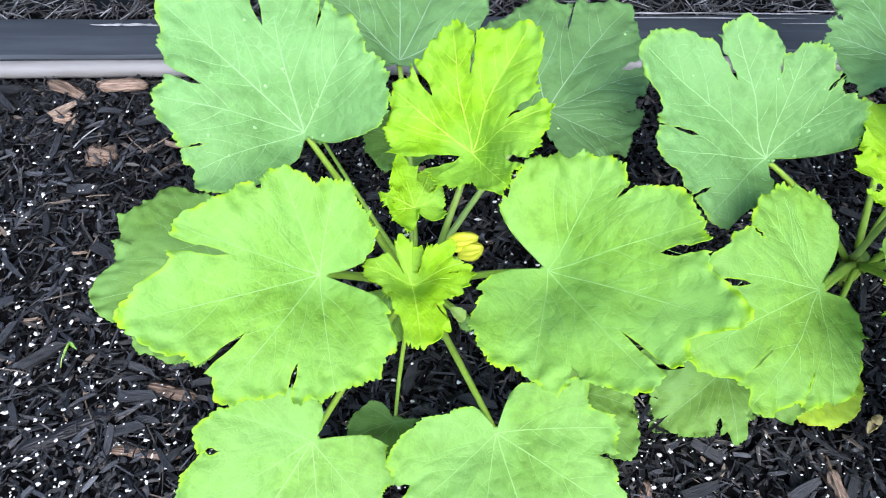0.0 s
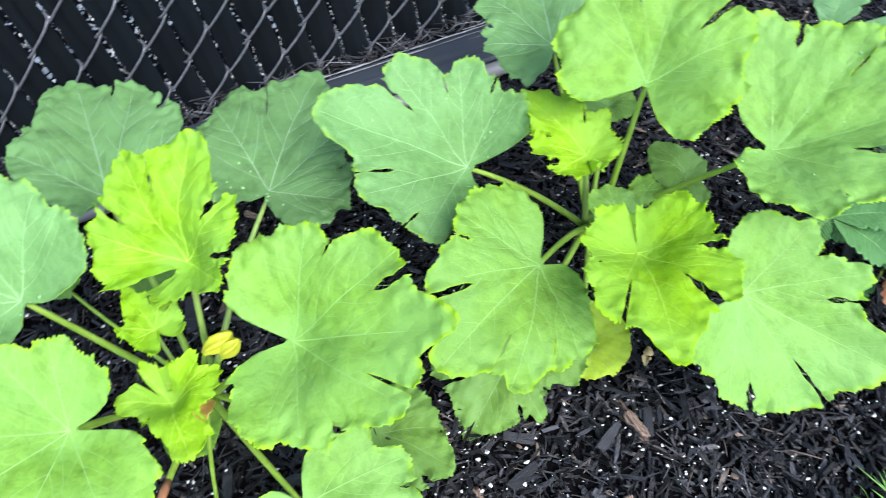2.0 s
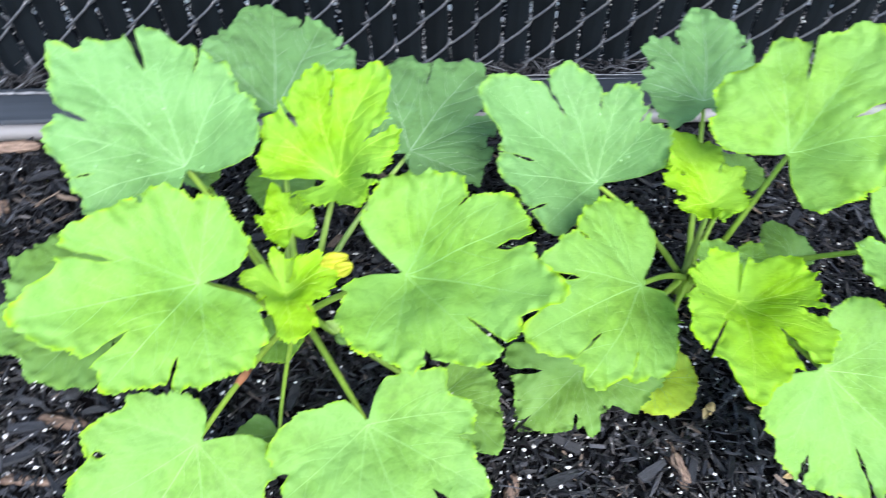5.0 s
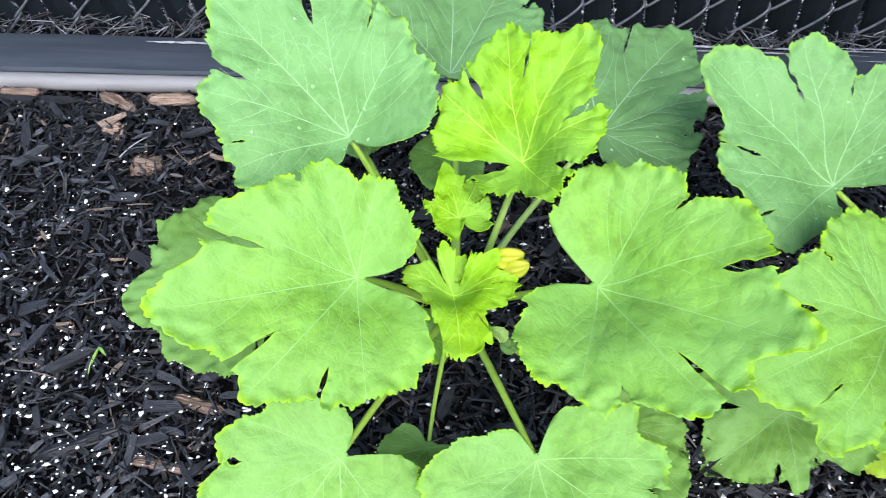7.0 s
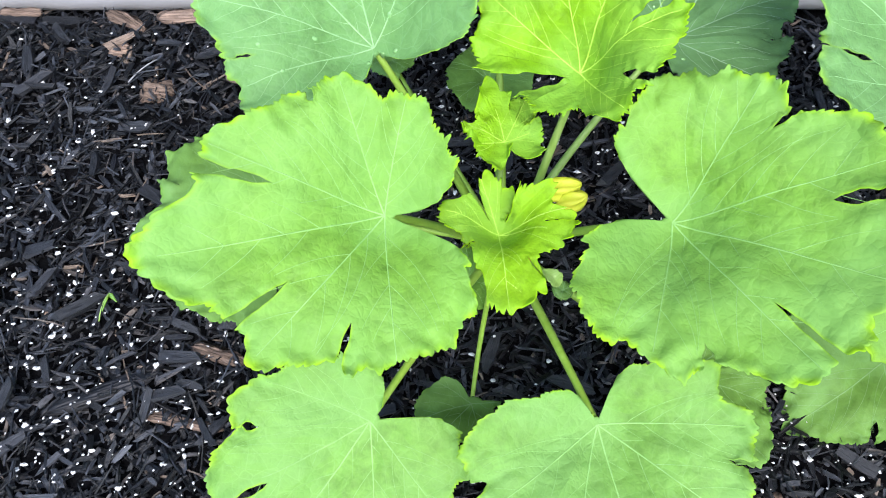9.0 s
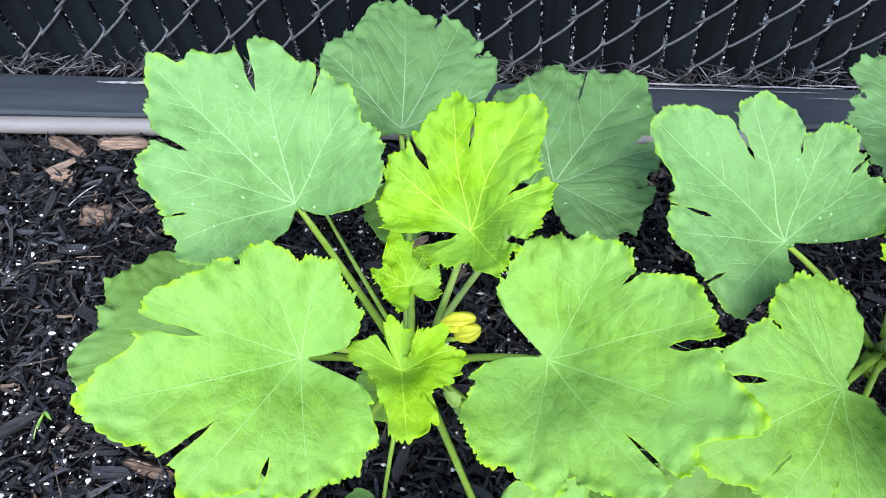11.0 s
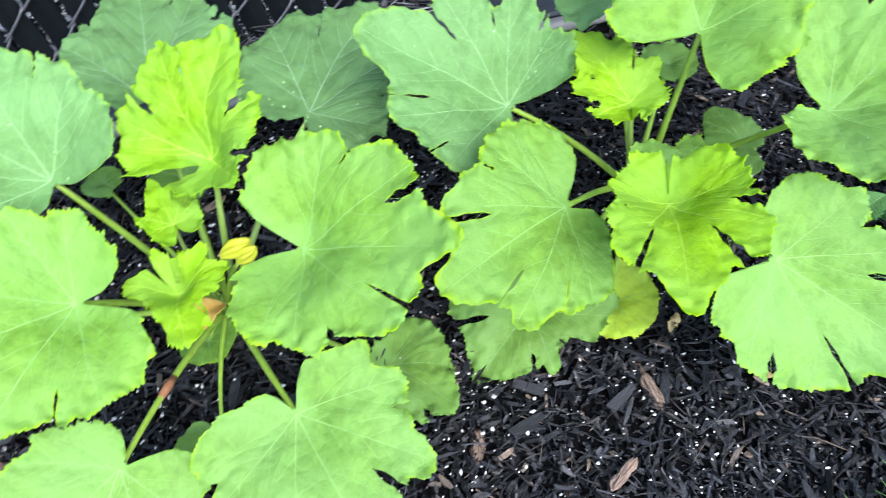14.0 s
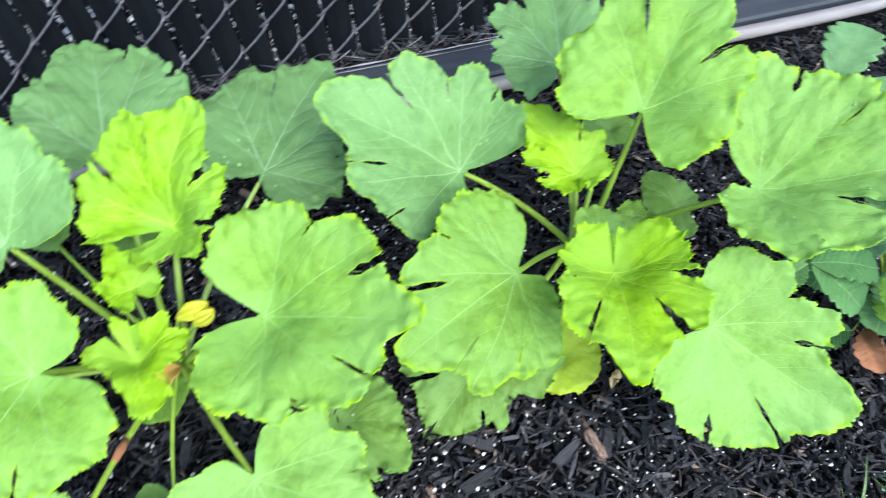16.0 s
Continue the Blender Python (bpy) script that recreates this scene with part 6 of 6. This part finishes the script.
def perlite():
    """Small white crumbs, most of them round the plants."""
    r = random.Random(12)
    verts, faces = [], []
    made = 0
    while made < 5600:
        x, y = r.uniform(-0.75, 1.5), r.uniform(-0.2, 0.62)
        if off_bed(x, y, r) or (x > 0.95 and r.random() < 0.6) or r.random() > (0.25 + 0.75 * max(0, noise.noise(Vector((x * 6, y * 6, 7))) + 0.35)) * (0.45 if x < -0.15 and y > 0.36 else 1.0) + (0.8 if x < -0.1 and y < 0.3 else 0.0):
            continue
        made += 1
        q = r.choice((0.0006, 0.0007, 0.0007, 0.0008, 0.0008, 0.0009, 0.001, 0.0011, 0.0012, 0.0014, 0.0017, 0.0021, 0.0026)) * r.uniform(0.8, 1.1) * (0.8 if x > 0.25 else 1.0)
        c = Vector((x, y, ground_height(x, y) + r.uniform(0.012, 0.019)))
        s, stretch = len(verts), r.uniform(0.75, 1.4)
        for p in ((1, 0, 0), (-1, 0, 0), (0, 1, 0), (0, -1, 0), (0, 0, 0.8), (0, 0, -0.8), (0.65, 0.65, 0.4), (-0.65, 0.6, 0.45), (0.6, -0.65, 0.45), (-0.65, -0.65, 0.4)):
            verts.append(c + Vector((p[0] * stretch, p[1] / stretch, p[2])) * q * r.uniform(0.6, 1.4))
        faces += [(s + a, s + b, s + d) for a, b, d in ((0, 6, 4), (6, 2, 4), (2, 7, 4), (7, 1, 4), (1, 9, 4), (9, 3, 4), (3, 8, 4), (8, 0, 4), (0, 2, 6), (2, 1, 7), (1, 3, 9), (3, 0, 8), (2, 0, 5), (1, 2, 5), (3, 1, 5), (0, 3, 5))]
    return tagged(mesh_object("perlite", verts, faces, PERLITE, smooth=False), "white perlite crumbs scattered over the black mulch", "perlite", kind="stuff")


perlite()

# larger pieces, each on its own
shapes = []
for k in range(10):
    r = random.Random(50 + k)
    v, f = chip_data(1.0, r.uniform(0.16, 0.34), r.uniform(0.08, 0.14), r)
    for mat in (CHIP_UNIT, BARE_UNIT):
        me = bpy.data.meshes.new("wood_chip")
        me.from_pydata(v, [], f)
        me.materials.append(mat)
        me.update()
        shapes.append(me)
r = random.Random(77)
for k in range(290):
    while True:
        x, y = r.uniform(-0.8, 1.2), r.uniform(-0.12, 0.67)
        if not off_bed(x, y, r):
            break
    bare = r.random() < (0.24 if y > 0.5 else 0.045)
    ob = new("wood_chip", shapes[2 * r.randrange(10) + (1 if bare else 0)])
    ob.parent = bed
    q = r.uniform(0.02, 0.046) * (0.7 if bare else 1) * (0.8 if x > 0.2 else 1)
    ob.matrix_basis = pose(x, y, ground_height(x, y) + r.uniform(0.013, 0.019), r.gauss(0, 12), r.gauss(0, 7), r.gauss(20, 55)) @ Matrix.Diagonal((q, q, q, 1))


def chunk(at, turn, size, mat, label, name="bark_chunk"):
    """A lump of split bark with deep furrows along its length and ragged ends."""
    verts, faces, sides, rows = [], [], 44, 14
    seed = at[0] * 50
    for i in range(rows + 1):
        t = -1 + 2 * i / rows
        w = max(0.12, 1 - abs(t) ** 5) ** 0.5
        for s in range(sides):
            a = 2 * math.pi * s / sides
            furrow = abs(noise.noise(Vector((t * 0.7, math.cos(a) * 4.5 + seed, math.sin(a) * 4.5)))) * 1.5
            lump = 0.2 * noise.noise(Vector((t * 2.2, math.cos(a) * 1.5, math.sin(a) * 1.5 + seed)))
            q = w * (0.5 + 0.8 * furrow + 0.5 * abs(noise.noise(Vector((t * 2.0, math.cos(a) * 11, math.sin(a) * 11 + seed)))) + lump)
            x = t * (1 + 0.2 * noise.noise(Vector((math.cos(a) * 3, math.sin(a) * 3, seed + t))))
            verts.append((x * size[0] / 2, math.cos(a) * q * size[1] / 2, math.sin(a) * q * size[2] / 2))
    for i in range(rows):
        for s in range(sides):
            faces.append((i * sides + s, i * sides + (s + 1) % sides, (i + 1) * sides + (s + 1) % sides, (i + 1) * sides + s))
    faces += [tuple(range(sides))[::-1], tuple(rows * sides + s for s in range(sides))]
    ob = mesh_object(name, verts, faces, mat)
    ob.matrix_basis = pose(*at, *turn)
    return tagged(ob, label, "bark")

chunk((-0.407, 0.524, 0.026), (0, 4, -8), (0.036, 0.026, 0.018), BARE, "reddish brown weathered lump of bark on black mulch")
chunk((-0.466, 0.583, 0.026), (0, 4, 10), (0.024, 0.016, 0.012), BARE, "small brown lump of bark on black mulch")
chunk((-0.276, 0.228, 0.024), (0, 0, -14), (0.05, 0.013, 0.008), BARE, "long greyish brown strip of bark on black mulch", "bark_strip")
chunk((-0.294, 0.166, 0.022), (0, 0, -6), (0.07, 0.009, 0.006), BARE, "thin brown strip of wood on black mulch", "bark_strip")
chunk((-0.413, 0.643, 0.022), (0, 0, 4), (0.05, 0.014, 0.009), BARE, "pale strip of split wood beside the pipe", "bark_strip")
chunk((-0.467, 0.631, 0.022), (0, 0, -38), (0.045, 0.012, 0.009), BARE, "pale strip of split wood beside the pipe", "bark_strip")
chunk((-0.373, 0.189, 0.022), (0, 0, 25), (0.1, 0.014, 0.006), CHIP_ONE, "long flat black wood strip in the mulch", "bark_strip")
chunk((0.192, 0.124, 0.002), (0, 0, 70), (0.035, 0.012, 0.007), BARE, "brown sliver of wood lying on black mulch", "bark_strip")
chunk((0.381, 0.139, 0.002), (0, 0, 95), (0.06, 0.012, 0.007), BARE, "brown sliver of wood lying on black mulch", "bark_strip")
chunk((1.006, 0.89, 0.002), (0, 0, 20), (0.03, 0.012, 0.007), BARE, "brown sliver of wood lying on black mulch", "bark_strip")
chunk((0.995, -0.097, 0.002), (0, 0, 80), (0.04, 0.012, 0.007), BARE, "brown sliver of wood lying on black mulch", "bark_strip")
chunk((-0.569, 0.294, 0.023), (0, 2, 78), (0.16, 0.022, 0.014), BARE, "weathered grey brown stick lying on black mulch", "bark_strip")
chunk((-0.371, 0.187, 0.023), (0, 2, 24), (0.085, 0.013, 0.007), CHIP_ONE, "long flat black wood strip in the mulch", "bark_strip")
chunk((-0.463, 0.092, 0.023), (0, 2, -55), (0.06, 0.014, 0.008), CHIP_ONE, "flat black wood strip in the mulch", "bark_strip")
chunk((-0.595, 0.501, 0.023), (0, 2, -22), (0.035, 0.008, 0.006), BARE, "orange brown splinter of wood on black mulch", "bark_strip")
chunk((-0.693, 0.586, 0.023), (0, 2, 35), (0.04, 0.007, 0.005), BARE, "pale dry splinter of wood on black mulch", "bark_strip")
chunk((-0.406, 0.639, 0.023), (0, 2, 3), (0.06, 0.016, 0.009), BARE, "pale strip of split wood beside the pipe", "bark_strip")
chunk((-0.606, 0.643, 0.023), (0, 2, 2), (0.05, 0.012, 0.008), BARE, "pale strip of split wood beside the pipe", "bark_strip")
chunk((-0.535, 0.577, 0.023), (0, 2, 85), (0.02, 0.009, 0.006), BARE, "frayed pale splinter of wood on black mulch", "bark_strip")
chunk((-0.477, 0.633, 0.023), (0, 2, -25), (0.05, 0.016, 0.009), BARE, "pale strip of split wood beside the pipe", "bark_strip")
chunk((-0.443, 0.263, 0.023), (0, 2, 80), (0.028, 0.007, 0.005), BARE, "brown splinter of wood on black mulch", "bark_strip")
chunk((0.382, 0.13, 0.012), (0, 0, 100), (0.035, 0.011, 0.007), BARE, "long brown and black strip of wood on mulch", "bark_strip")
chunk((0.32, 0.055, 0.012), (0, 0, 35), (0.04, 0.011, 0.007), BARE, "pale brown splinter of wood on mulch", "bark_strip")
chunk((0.819, 0.022, 0.012), (0, 0, 85), (0.05, 0.011, 0.007), BARE, "reddish brown strip of bark beside the grass", "bark_strip")


def stray_blade(a, b, mat, label, lift=0.012, side=0.01):
    """One long blade that has fallen across the mulch."""
    line = arc(a, b, lift, 12, side)
    verts = []
    for k, p in enumerate(line):
        way = (line[min(k + 1, 12)] - line[max(k - 1, 0)]).normalized()
        out = Vector((-way.y, way.x, 0)) * (0.0017 * math.sin(math.pi * min(0.97, 0.12 + 0.85 * k / 12)))
        verts += [p - out, p + Vector((0, 0, 0.0006)), p + out]
    faces = [(3 * k + c, 3 * k + c + 3, 3 * k + c + 4, 3 * k + c + 1) for k in range(12) for c in range(2)]
    ob = mesh_object("grass_blade", verts, faces, mat)
    tagged(ob, label, "grass blade")


STRAW = plain_material("straw", (0.3, 0.26, 0.15), (0.48, 0.43, 0.28), 150, 0.7, 0.2)
BLADE = plain_material("fallen_blade", (0.14, 0.27, 0.1), (0.28, 0.4, 0.22), 150, 0.5, 0.3)
stray_blade((1.398, 0.181, -0.018), (1.319, 0.064, -0.018), STRAW, "long dry tan straw lying on black mulch")
stray_blade((1.149, 0.103, -0.018), (1.2, 0.005, -0.018), BLADE, "pale green grass blade fallen across the mulch")
stray_blade((1.157, 0.099, -0.018), (1.259, 0.07, -0.018), BLADE, "pale green grass blade fallen across the mulch")
stray_blade((1.118, 0.06, -0.018), (1.205, 0.063, -0.018), BLADE, "pale green grass blade fallen across the mulch")
stray_blade((0.625, 0.096, -0.018), (0.661, 0.232, -0.018), STRAW, "thin dry straw lying on black mulch")
chunk((1.23, 0.061, -0.016), (0, 0, -32), (0.045, 0.014, 0.008), BARE, "orange brown splinter of wood beside the lawn", "bark_strip")
sprig = thing("seedling", "tiny pale green seedling sprig lying on mulch", "seedling")
stem(sprig, (-0.39, 0.252, 0.03), (-0.383, 0.276, 0.04), 0.0006, 0.0005, 0.004, STALK_PALE)
leaflet(sprig, "lime", (-0.383, 0.276, 0.04), (-0.372, 0.266, 0.043), 0.22, 0, 0, 0.3, "lance", "leaf")
leaflet(sprig, "lime", (-0.383, 0.276, 0.04), (-0.388, 0.26, 0.034), 0.14, 0, 0, 0.3, "lance", "leaf")
twig = thing("twig", "thin pale dry twig on black mulch", "twig")
stem(twig, (-0.441, 0.533, 0.03), (-0.415, 0.563, 0.034), 0.0009, 0.0007, 0.003, SCRATCH, "twig_stem")
dead = thing("dead_leaf", "curled terracotta brown dead leaf under the strawberry plant", "dead leaf")
ob = leaflet(dead, "deep", (0.738, 0.161, 0.03), (0.726, 0.111, 0.02), 0.48, 40, 5, 0.7, "oval", "blade", 0.4)
ob.data.materials.clear()
ob.data.materials.append(CLAY)
for c in ob.children:
    c.data.materials.clear()
    c.data.materials.append(CLAY)
husk = thing("dry_petal", "crumpled tan dry petal lying on black mulch", "dry petal")
ob = leaflet(husk, "yellow", (0.436, 0.201, 0.016), (0.438, 0.191, 0.018), 0.7, 30, 3, 1.2, "oval", "petal_blade", 0.3)
for c in (ob, *ob.children):
    c.data.materials.clear()
    c.data.materials.append(HUSK)
husk = thing("dry_petal", "crumpled tan dry petal lying on black mulch", "dry petal")
ob = leaflet(husk, "yellow", (0.491, 0.108, 0.016), (0.499, 0.114, 0.018), 0.7, 30, 3, 1.2, "oval", "petal_blade", 0.3)
for c in (ob, *ob.children):
    c.data.materials.clear()
    c.data.materials.append(HUSK)
husk = thing("dry_petal", "crumpled tan dry petal lying on black mulch", "dry petal")
ob = leaflet(husk, "yellow", (0.434, 0.187, 0.016), (0.424, 0.184, 0.018), 0.7, 30, 3, 1.2, "oval", "petal_blade", 0.3)
for c in (ob, *ob.children):
    c.data.materials.clear()
    c.data.materials.append(HUSK)
